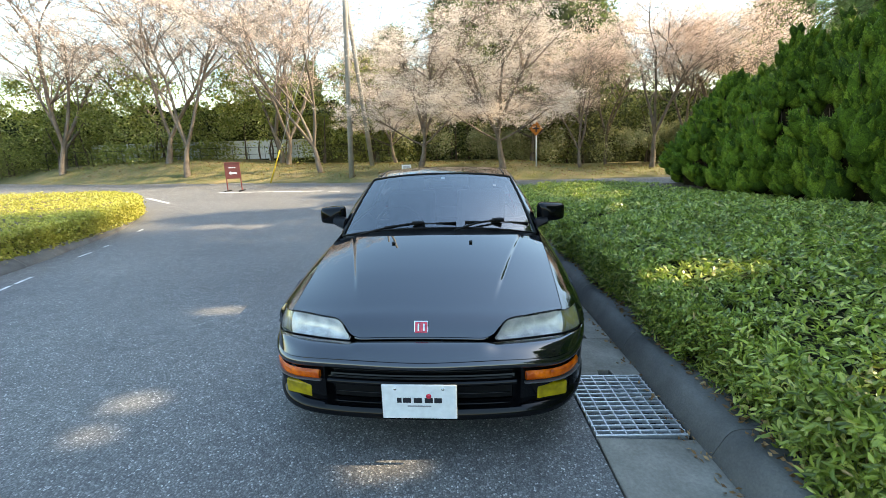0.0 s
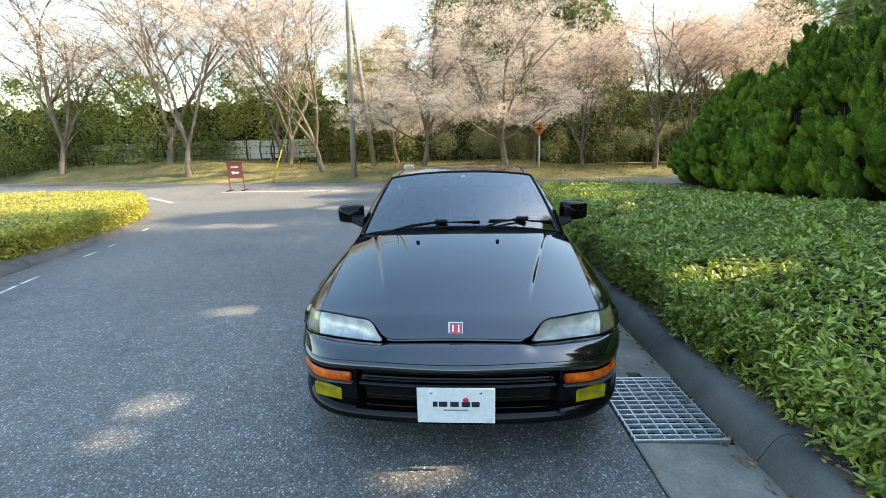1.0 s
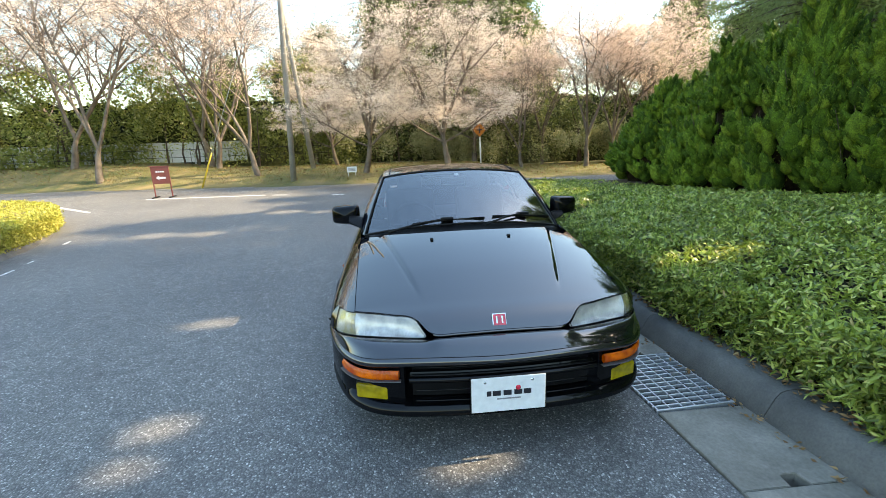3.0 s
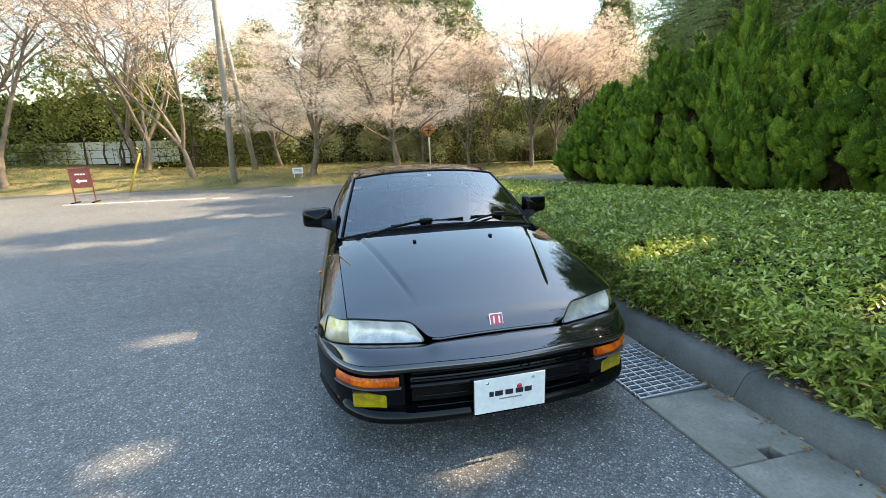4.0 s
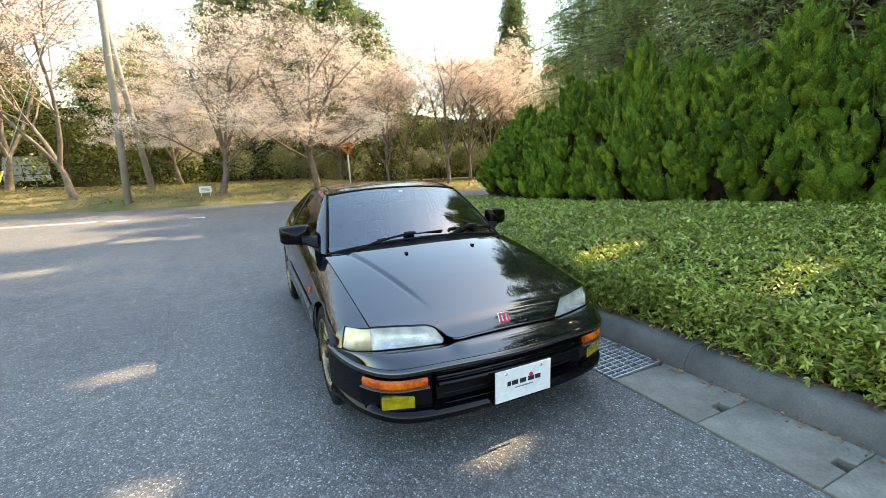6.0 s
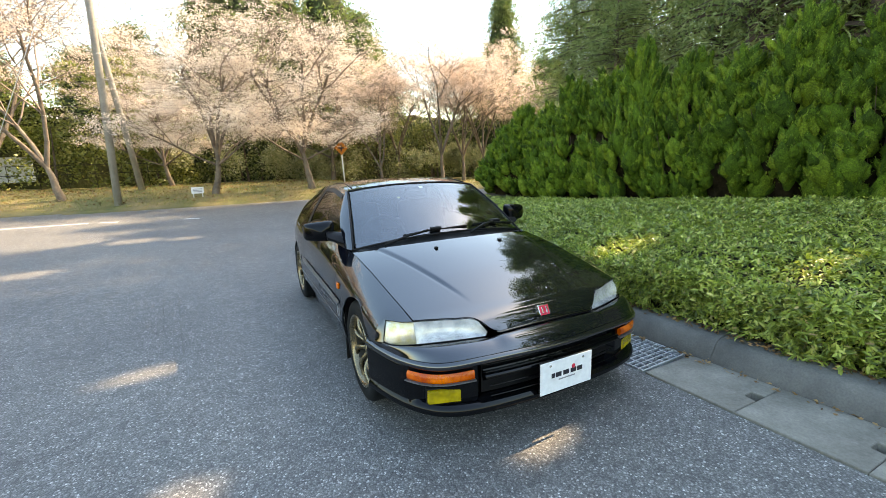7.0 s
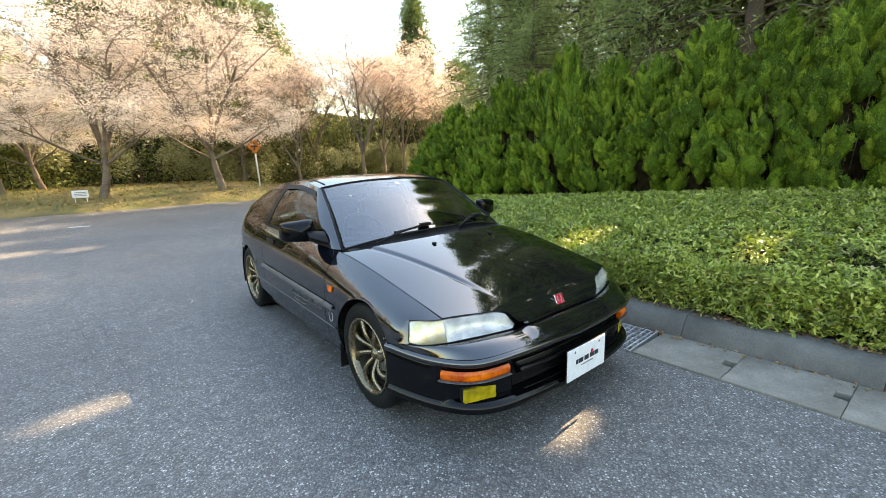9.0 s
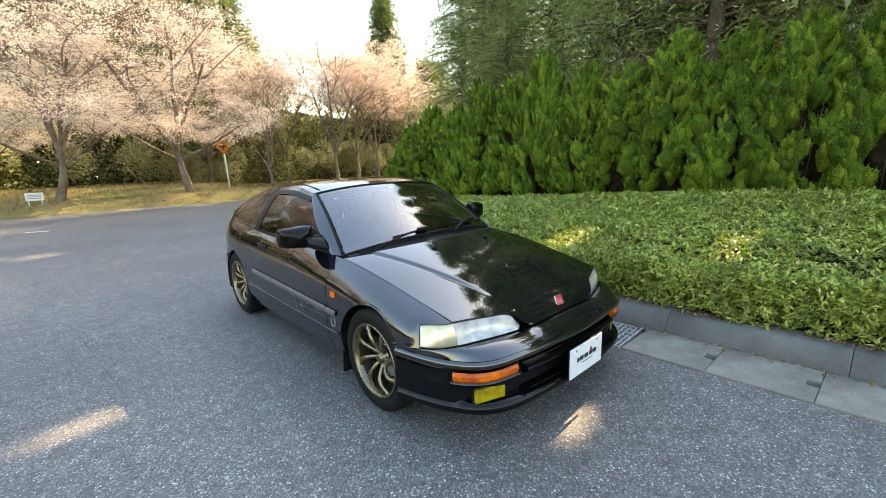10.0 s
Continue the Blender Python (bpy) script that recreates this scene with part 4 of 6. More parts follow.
for kind, x, y, turn, s in [("full_b", -2.1, 17.3, 0, 0.87), ("full", 1.6, 17.2, 200, 1.0), ("full_b", -3.9, 21.4, 250, 0.72), ("full_b", 3.5, 21.8, 100, 0.95)]:
    cherry(kind, x, y, turn, s, BLOOM)


# shrub belt behind the bank
def belt_place(x_lo, x_hi):
    return lambda rng, n: belt_leaves(rng, n, x_lo, x_hi)


def belt_leaves(rng, n, x_lo, x_hi):
    """Leaves on the outer sides of many uneven clumps; the belt is open low down where the fence shows."""
    k = int(17 * (x_hi - x_lo))
    cx = rng.uniform(x_lo, x_hi, k)
    top = 5.9 + 0.9 * np.sin(cx * 0.9 + 1) + 0.7 * np.sin(cx * 2.3)
    low = np.where((cx > -14.5) & (cx < -8.5) & (rng.uniform(0, 1, k) < 0.75), 2.6, 0.7)
    cz = low + (top - low) * rng.uniform(0, 1, k)
    cy = 23.9 + 0.5 * np.sin(cx * 0.7) + rng.normal(0, 0.45, k)
    rad = rng.uniform(0.40, 1.0, k)
    i = rng.integers(0, k, n)
    d = unit(rng.normal(size=(n, 3)) + np.array([0.15, -0.5, 0.35]))
    at = np.stack([cx, cy, cz], 1)[i] + d * rad[i][:, None] * np.array([1.0, 0.8, 0.75]) * rng.uniform(0.75, 1.0, (n, 1))
    return at, d * 0.7 + rng.normal(size=(n, 3)) * 0.6


shrubs = thing("shrub_belt", "dense belt of sunlit evergreen shrubs behind the bank", "shrubs", kind="stuff")
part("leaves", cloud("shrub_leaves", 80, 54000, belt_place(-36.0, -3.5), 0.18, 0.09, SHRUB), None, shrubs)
# Right part of the belt has darker leaf colours.
part("dark_leaves", cloud("shrub_leaves", 81, 52000, belt_place(-6.0, 32.0), 0.17, 0.085, DARK_SHRUB), None, shrubs, "right-hand shrubs with darker leaves")
# Added backing sheet, coloured as the shade deep in the belt.
part("thicket_shade", sheet(160, 8, lambda u, v: (-60 + u * 110, 25.7 + 0.5 * math.sin(u * 40), 0.3 + v * (4.4 + 1.1 * noise.noise((u * 70, 0, 0)))), 0.3), CEDAR_CORE, shrubs)
stem_rng = random.Random(8)
stems = []
for k in range(46):
    x = stem_rng.uniform(-30, 18)
    y = 23.7 + stem_rng.uniform(-0.5, 0.6)
    stems.append(tube([(x, y, 0.5), (x + stem_rng.uniform(-0.2, 0.2), y, 1.8), (x + stem_rng.uniform(-0.5, 0.5), y, 3.6)], [0.07, 0.05, 0.02], 6, False))
part("stems", joined("stems", stems), DARKBARK, shrubs)


def bush_place(rng, n):
    k = rng.integers(0, 5, n)
    cx, cy = np.array([-28.0, -26.0, -29.5, -24.5, -31.0])[k], np.array([23.5, 24.6, 24.0, 25.0, 22.5])[k]
    d = unit(rng.normal(size=(n, 3))) * rng.uniform(0.5, 1.0, (n, 1)) ** 0.5
    at = np.stack([cx + d[:, 0] * 1.5, cy + d[:, 1] * 1.5, 1.2 + (d[:, 2] + 0.4) * 1.4], 1)
    return at, rng.normal(size=(n, 3)) + np.array([0, 0, 0.5])


bushes = part("bush_mass", cloud("bush_mass", 82, 16000, bush_place, 0.11, 0.045, BUSH), None)
tagged(bushes, "loose olive-green bushes at the bend of the road", "bushes", kind="stuff")


def pale_bush_place(rng, n):
    k = 60
    cx = rng.uniform(-4, 17, k)
    c = np.stack([cx, 22.4 + 0.5 * rng.normal(size=k), 0.9 + rng.uniform(0, 1.3, k)], 1)
    rad = rng.uniform(0.4, 0.8, k)
    i = rng.integers(0, k, n)
    d = unit(rng.normal(size=(n, 3)) + np.array([0.2, -0.4, 0.4]))
    return c[i] + d * rad[i][:, None] * rng.uniform(0.5, 1.0, (n, 1)), d * 0.6 + rng.normal(size=(n, 3)) * 0.6


low_bushes = part("low_bush_mass", cloud("low_bush_mass", 84, 24000, pale_bush_place, 0.13, 0.055, PALE_BUSH), None)
tagged(low_bushes, "pale-leaved low bushes under the cherry trees", "bushes", kind="stuff")


# clipped golden hedge across the road
def gold_top(x, y):
    return 0.46 + 0.03 * noise.noise((x * 1.3, y * 1.3, 0))


gold_edge = curve((-2.0, -4.2), (2.0, -5.75), (3.4, -6.05), (4.5, -6.35), (6.6, -7.1), (8.4, -8.2), (9.4, -9.2), (10.4, -11.0))


def gold_place(rng, n):
    y = rng.uniform(-1.5, 10.4, n)
    e = np.array([gold_edge(b) for b in y])
    x = e - 12.0 * rng.uniform(0, 1, n) ** 1.6
    front = rng.uniform(0, 1, n) < 0.35
    x = np.where(front, e + rng.normal(0, 0.04, n), x)
    z = np.where(front, rng.uniform(0.08, 0.45, n), np.array([gold_top(a, b) for a, b in zip(x, y)]) + rng.normal(0, 0.02, n))
    return np.stack([x, y, z], 1), np.stack([rng.normal(0.1, 0.7, n), rng.normal(-0.2, 0.7, n), rng.normal(0.5, 0.5, n)], 1)


gold = thing("clipped_hedge", "low clipped hedge glowing yellow-green in the sun", "hedge")
gold["kind"] = "stuff"
part("leaves", cloud("gold_leaves", 90, 64000, gold_place, 0.050, 0.030, GOLD_LEAF), None, gold)
part("inner_stems", sheet(30, 40, lambda u, v: (gold_edge(-1.5 + v * 11.9) - 0.06 - 14 * max(0, u - 0.1), -1.5 + v * 11.9, 0.05 + min(1, u / 0.1) * 0.35)), SOIL, gold)


# sloped kerb at the foot of the clipped hedge
far_kerb = thing("hedge_kerb", "weathered dark sloped kerb along the clipped hedge", "kerb", kind="structure")
kerb_foot = curve((-1.5, -4.05), (1.0, -5.05), (3.05, -5.72), (3.72, -5.92), (4.8, -6.33), (6.1, -6.80), (8.1, -8.02), (9.6, -9.15), (10.4, -10.6))


def hedge_kerb_point(y, v):
    a, b = kerb_foot(y), gold_edge(y) - 0.10
    d, z = ((0.0, -0.04), (0.0, 0.012), (0.30, 0.085), (0.55, 0.13), (0.75, 0.145), (1.0, 0.15))[v]
    w = 0.006 * noise.noise((a * 3, y * 3, z * 9))
    return (a + (b - a) * d + w, y, road_z(a, y) + z + w)


for k in range(19):
    y0 = -1.5 + k * 0.62
    part("kerb_block", sheet(4, 5, lambda u, v: hedge_kerb_point(y0 + 0.612 * u, round(v * 5)), flip=False), KERB, far_kerb)


# ---- the car ----
car = thing("car", "glossy black two-door hatchback parked beside the kerb", "car", pose(0, 0, 0, 0, 0, 0.4))
HUB_F, HUB_R, HUB_Z, ARCH = 0.823, 3.123, 0.296, 0.322


def front_y(x):
    """Plan of the front bumper."""
    a = abs(x)
    return 0.025 + 0.15 * a * a + 0.45 * (a / 0.850) ** 8


def front_out(x):
    a = abs(x)
    s = 0.30 * a + 0.45 * 8 / 0.850 * (a / 0.850) ** 7
    n = Vector((math.copysign(s, x), -1, 0))
    return n.normalized()


def on_front(x, d, z):
    p = Vector((x, front_y(x), z)) + front_out(x) * d
    return p


half_w = curve((0.42, 0.808), (0.5, 0.826), (0.6, 0.834), (0.82, 0.837), (1.5, 0.836), (2.6, 0.836), (3.1, 0.832), (3.4, 0.805), (3.58, 0.755), (3.70, 0.66))
top_x = curve((0.322, 0.676), (0.6, 0.690), (0.9, 0.703), (1.27, 0.716), (1.6, 0.742), (2.2, 0.762), (3.0, 0.756), (3.4, 0.715), (3.70, 0.62))
top_z = curve((0.322, 0.614), (0.42, 0.637), (0.65, 0.688), (0.9, 0.741), (1.27, 0.794), (1.6, 0.815), (2.4, 0.838), (3.0, 0.868), (3.4, 0.895), (3.70, 0.915))
roll_z = curve((0.42, 0.50), (0.7, 0.53), (1.1, 0.56), (2.0, 0.58), (3.7, 0.60))
hood_z = curve((0.15, 0.548), (0.165, 0.568), (0.185, 0.589), (0.215, 0.611), (0.30, 0.644), (0.55, 0.722), (0.92, 0.816), (1.12, 0.853), (1.3, 0.87))
nose_y = curve((0, 0.150), (0.2, 0.150), (0.30, 0.152), (0.335, 0.162), (0.365, 0.185), (0.394, 0.211), (0.5, 0.251), (0.6, 0.293), (0.676, 0.326))


def side_x(y, z):
    w, zm = half_w(y), roll_z(y)
    x = w
    if z > zm:
        q = min(1.0, (z - zm) / (top_z(y) - zm))
        x = w - (w - top_x(y)) * q ** 2.5
    if z < 0.50:
        x += 0.005
    if z < 0.36:
        x -= 0.005 + 0.045 * ((0.36 - z) / 0.18) ** 1.6
    return x


def arch_z(y):
    for hub in (HUB_F, HUB_R):
        if abs(y - hub) < ARCH:
            return HUB_Z + math.sqrt(ARCH * ARCH - (y - hub) ** 2)
    return 0.0


def low_z(y):
    lo = 0.185
    if y < 0.56 or y > 3.46:
        lo = 0.488
    return max(lo, arch_z(y))


def stations(a, b):
    ys = list(np.linspace(a, b, 14))
    for hub in (HUB_F, HUB_R):
        ys += [hub + ARCH * math.sin(t) for t in np.linspace(-math.pi / 2, math.pi / 2, 31) if a < hub + ARCH * math.sin(t) < b]
        ys += [hub + s * (ARCH + 0.001) for s in (-1, 1) if a < hub + s * (ARCH + 0.001) < b]
    for e in (0.559, 0.561, 3.459, 3.461):
        if a < e < b:
            ys.append(e)
    return sorted(set(round(v, 4) for v in ys))


LEVELS = [0.0, 0.06, 0.12, 0.18, 0.24, 0.275, 0.30, 0.36, 0.42, 0.48, 0.54, 0.60, 0.66, 0.72, 0.78, 0.83, 0.88, 0.92, 0.96, 1.0]


def side_panel(a, b, s):
    ys = stations(a, b)
    n = len(ys) - 1

    def f(u, v):
        y = ys[round(u * n)]
        q = LEVELS[round(v * (len(LEVELS) - 1))]
        lo, hi = low_z(y), top_z(y)
        z = lo + (hi - lo) * q
        return (s * side_x(y, z), y, z)
    return sheet(n, len(LEVELS) - 1, f, 0.010, flip=(s < 0))


for s in (-1, 1):
    fender = part("front_fender", side_panel(0.472, 1.284, s), PAINT, car)
    door = part("door", side_panel(1.290, 2.590, s), PAINT, car)
    part("rear_quarter", side_panel(2.596, 3.690, s), PAINT, car)
    # wheel arch lips and liners
    for hub in (HUB_F, HUB_R):
        pts = []
        for k in range(33):
            a = math.pi * ((0.22 if hub == HUB_F else -0.06) + (0.84 if hub == HUB_F else 1.12) * k / 32)
            y, z = hub - ARCH * math.cos(a), HUB_Z + ARCH * math.sin(a)
            pts.append((s * (side_x(y, max(z, 0.22)) - 0.004), y, z))
        part("arch_lip", rod(pts, 0.0045, 6), PAINT, car)
        part("wheel_well", sheet(20, 3, lambda u, v: (s * (0.42 + 0.40 * v), hub - (ARCH + 0.012) * math.cos(math.pi * (-0.1 + 1.2 * u)), HUB_Z + (ARCH + 0.012) * math.sin(math.pi * (-0.1 + 1.2 * u)))), TRIM, car)
        part("well_back", sheet(10, 10, lambda u, v: (s * 0.42, hub - 0.34 + 0.68 * u, 0.15 + 0.5 * v)), TRIM, car)
    # side moulding strip, split at the door gap; its grey holds the highlight
    for a, b, par in ((1.165, 1.283, fender), (1.291, 2.589, door)):
        part("side_moulding", sheet(14, 4, lambda u, v: (s * (side_x(a + (b - a) * u, 0.44) + 0.003 + 0.013 * math.sin(math.pi * (0.2 + 0.8 * v)) ** 0.8), a + (b - a) * u, 0.474 + 0.034 * v + 0.020 * (a + (b - a) * u - 1.2)), 0.006, flip=(s < 0)), SHEEN_TRIM, par)
    part("mud_flap", sheet(3, 4, lambda u, v: (s * (0.62 + 0.20 * u), 1.150 + 0.03 * (1 - v), 0.10 + 0.26 * v), 0.008), RUBBER, car)
    marker = part("side_marker", sheet(4, 3, lambda u, v: (s * (side_x(1.165 + 0.062 * u, 0.60) + 0.006 + 0.004 * math.sin(math.pi * u)), 1.165 + 0.062 * u, 0.588 + 0.034 * v), 0.012, flip=(s < 0)), AMBER, car, "small amber side marker")
    # door handle recess and flap
    handle = part("door_handle", sheet(6, 3, lambda u, v: (s * (side_x(2.30 + 0.17 * u, 0.745) + 0.007), 2.30 + 0.17 * u, 0.727 + 0.036 * v), 0.008, flip=(s < 0)), TRIM, door)


# nose patches that close the fender round the corner lamp
def lamp_top(u):
    return Vector((0.394 + (0.768 - 0.394) * u, lamp_top_y(u), lamp_top_z(u)))


lamp_top_y = curve((0.0, 0.212), (0.35, 0.262), (0.75, 0.325), (0.88, 0.372), (1.0, 0.458))
lamp_top_z = curve((0.0, 0.612), (0.4, 0.617), (0.75, 0.612), (1.0, 0.596))
lamp_low_y = curve((0.325, 0.173), (0.45, 0.205), (0.6, 0.256), (0.689, 0.295), (0.75, 0.352), (0.795, 0.432), (0.815, 0.50), (0.834, 0.58))
lamp_low_z = curve((0.325, 0.518), (0.6, 0.511), (0.689, 0.507), (0.795, 0.491), (0.834, 0.488))


def lamp_low(u):
    x = 0.330 + (0.795 - 0.330) * u
    return Vector((x, lamp_low_y(x), lamp_low_z(x)))


for s in (-1, 1):
    def nose_patch(u, v):
        t = lamp_top(0.755 + 0.245 * u)
        z = top_z(0.472) + (0.596 - top_z(0.472)) * u
        e = Vector((side_x(0.472, z), 0.472, z))
        p = t.lerp(e, v)
        return (s * p.x, p.y, p.z)
    part("fender_nose", sheet(10, 6, nose_patch, 0.006, flip=(s < 0)), PAINT, car)

    def cheek(u, v):
        e = lamp_low(1.0).lerp(lamp_top(1.0), v)
        z = e.z
        p = Vector(e).lerp(Vector((side_x(0.473, z), 0.473, z)), u)
        return (s * p.x, p.y, p.z)
    part("fender_cheek", sheet(4, 6, cheek, 0.006, flip=(s < 0)), PAINT, car)


# bonnet
def hood_surface(x, y):
    a = abs(x)
    e = top_x(max(y, 0.322)) + 0.003
    zc, ze = hood_z(y), top_z(max(y, 0.322)) - max(0.0, 0.322 - y) * 0.15
    z = zc - (zc - ze) * min(1.2, a / e) ** 2.5
    z -= 0.10 * a * a * step(0.20, 0.15, y)
    c = 0.545 - (1.085 - y) * 0.27
    fade = step(0.30, 0.62, y)
    z += fade * (0.010 * step(c + 0.012, c - 0.004, a) - 0.004 * math.exp(-((a - c - 0.006) / 0.009) ** 2))
    return z


def hood_point(u, v):
    q = u * 2 - 1
    x0 = q * 0.676
    y0 = nose_y(abs(x0))
    y1 = 1.035 + 0.215 * abs(q) ** 3
    y = y0 + (y1 - y0) * v ** 1.15
    x = q * (top_x(max(y, 0.322)) - 0.004)
    return (x, y, hood_surface(x, y))


hood = part("bonnet", sheet(190, 40, hood_point, 0.012), PAINT, car)
part("bonnet_lip", rod([(q * 0.31, nose_y(abs(q * 0.31)) - 0.003, hood_surface(q * 0.31, nose_y(abs(q) * 0.31)) - 0.006) for q in np.linspace(-1, 1, 25)], 0.005, 6), PAINT, hood)
part("engine_bay_tray", sheet(8, 8, lambda u, v: ((u - 0.5) * 1.2, 0.2 + v * 1.0, 0.40 + 0.30 * v)), TRIM, car)
for x in (-0.25, 0.235):
    jet = box(0.020, 0.028, 0.012, 0.004, (x, 0.923, hood_surface(x, 0.923) + 0.005))
    part("washer_jet", jet, TRIM, hood)

# emblem on the bonnet nose: plain red tile with a pale frame and bars
em = pose(0, 0.176, 0.584, 64)
emblem = part("emblem", box(0.068, 0.060, 0.006, 0.0025), CHROME, hood, "red badge with a pale metal frame", em)
part("emblem_field", box(0.058, 0.050, 0.003, 0.001, (0, 0, 0.0035)), RED, emblem)
for dx in (-0.013, 0.013):
    part("emblem_bar", box(0.008, 0.034, 0.003, 0.001, (dx, 0, 0.0055)), CHROME, emblem)

# front bumper
crease_z = curve((0.0, 0.479), (0.5, 0.480), (0.7, 0.462), (0.80, 0.464), (0.834, 0.470))


def plan_x(u):
    return 0.8465 * math.sin((u * 2 - 1) * math.pi / 2)


def shelf(u, v):
    x = plan_x(u)
    a, s = abs(x), math.copysign(1, x)
    if a < 0.30:
        inner = Vector((x, nose_y(a) - 0.006, hood_surface(x, nose_y(a)) - 0.014))
    elif a < 0.34:
        t = (a - 0.30) / 0.04
        p = Vector((0.30, nose_y(0.30) - 0.006, hood_surface(0.30, nose_y(0.30)) - 0.014))
        q = Vector((0.34, lamp_low_y(0.34) - 0.004, lamp_low_z(0.34) - 0.004))
        inner = p.lerp(q, t)
        inner.x *= s
    else:
        inner = Vector((x, lamp_low_y(a) - 0.004, lamp_low_z(a) - 0.004))
    outer = on_front(x, -0.010, crease_z(a))
    p = inner.lerp(outer, v)
    p.z += 0.024 * math.sin(math.pi * v) * (1 - 0.6 * step(0.7, 0.82, a)) + 0.004 * v * (1 - v)
    return p


bumper = part("front_bumper", sheet(90, 12, shelf, 0.008, flip=True), PAINT, car)


def face_depth(a):
    return 0.004 + 0.041 * step(0.765, 0.68, a) + 0.045 * step(0.455, 0.435, a)


def fascia(u, v):
    x = plan_x(u)
    a = abs(x)
    c, f = crease_z(a), face_depth(a)
    prof = [(-0.014, c - 0.002), (-0.002, c - 0.008), (0.004, c - 0.018), (0.003, c - 0.030), (-0.006, c - 0.040), (-f, c - 0.043), (-f, 0.33), (-f, 0.256), (-0.012, 0.246), (-0.002, 0.232), (0.002, 0.220), (0.000, 0.206), (-0.010, 0.195), (-0.12, 0.186)]
    d, z = prof[round(v * 13)]
    return on_front(x, d, z)


me = sheet(120, 13, fascia)
me.set_sharp_from_angle(angle=radians(38))
me.materials.append(BUMPER)
me.materials.append(PAINT)
for k, p in enumerate(me.polygons):
    p.material_index = 1 if k // 120 < 4 else 0
part("fascia", me, None, bumper)
part("grille_beam", sheet(40, 6, lambda u, v: on_front((u * 2 - 1) * 0.432, -0.030 + 0.020 * math.sin(math.pi * v) ** 0.6, 0.352 + 0.034 * v), 0.05), BUMPER, bumper)
for z, dep, w in ((0.424, 0.034, 0.425), (0.394, 0.018, 0.428), (0.312, 0.034, 0.405), (0.272, 0.016, 0.405)):
    part("grille_bar", rod([on_front(q * w, -dep, z) for q in np.linspace(-1, 1, 33)], 0.0032, 6), BUMPER, bumper)
part("grille_mesh", sheet(30, 3, lambda u, v: on_front((u * 2 - 1) * 0.43, -0.080, 0.26 + 0.19 * v)), TRIM, bumper)
for s in (-1, 1):
    ind = part("indicator", sheet(24, 5, lambda u, v: on_front(s * (0.482 + 0.262 * u), -0.024 + 0.026 * step(0, 0.9, u) - 0.010 * (2 * v - 1) ** 4, 0.362 + 0.047 * v - 0.006 * u), 0.030, flip=(s < 0)), AMBER, bumper, "amber front indicator lamp")
    part("indicator_rim", sheet(24, 1, lambda u, v: on_front(s * (0.474 + 0.275 * u), -0.020 + 0.028 * step(0, 0.9, u) - 0.02 * v, 0.3575 - 0.006 * u), 0.005), SHEEN_TRIM, ind)
    fog = part("fog_lamp", box(0.160, 0.05, 0.070, 0.010, (0, 0.025, 0), 3), YELLOW, bumper, "yellow rectangular fog lamp", pose(s * 0.606, 0.150, 0.281, 0, 0, s * 21))
    part("fog_surround", box(0.172, 0.04, 0.082, 0.006, (0, 0.035, 0), 2), TRIM, fog)
    part("tow_hook", box(0.02, 0.03, 0.015, 0.005, (s * 0.33, 0.10, 0.20)), TRIM, bumper)

# plate in the number plate's place, its lettering as bars
plate = part("plate", box(0.330, 0.005, 0.165, 0.002, (0, 0.0025, 0.3105)), WHITE, bumper, "white display plate with dark lettering")
part("plate_frame", box(0.336, 0.006, 0.171, 0.002, (0, 0.0075, 0.3105)), TRIM, plate)
part("plate_bracket", box(0.20, 0.05, 0.06, 0.004, (0, 0.035, 0.31)), TRIM, plate)
for k, w in enumerate((0.020, 0.036, 0.036, 0.036, 0.034)):
    x = (-0.088, -0.054, -0.006, 0.042, 0.083)[k]
    part("lettering_bar", box(w, 0.002, 0.024, 0.0005, (x, -0.001, 0.318)), INK, plate)
part("ornament", lathe([(0.0, -0.0025), (0.010, -0.0025), (0.012, 0.0)], 20, "x"), RED, plate, where=pose(0.042, -0.0005, 0.338, 0, 0, 90))
part("fine_print_bar", box(0.105, 0.002, 0.006, 0.0005, (0.0, -0.001, 0.290)), GREYINK, plate)
for x in (-0.105, 0.105):
    part("screw", lathe([(0.0, -0.003), (0.006, -0.002), (0.007, 0.0)], 12, "x"), CHROME, plate, where=pose(x, 0, 0.372, 0, 0, 90))

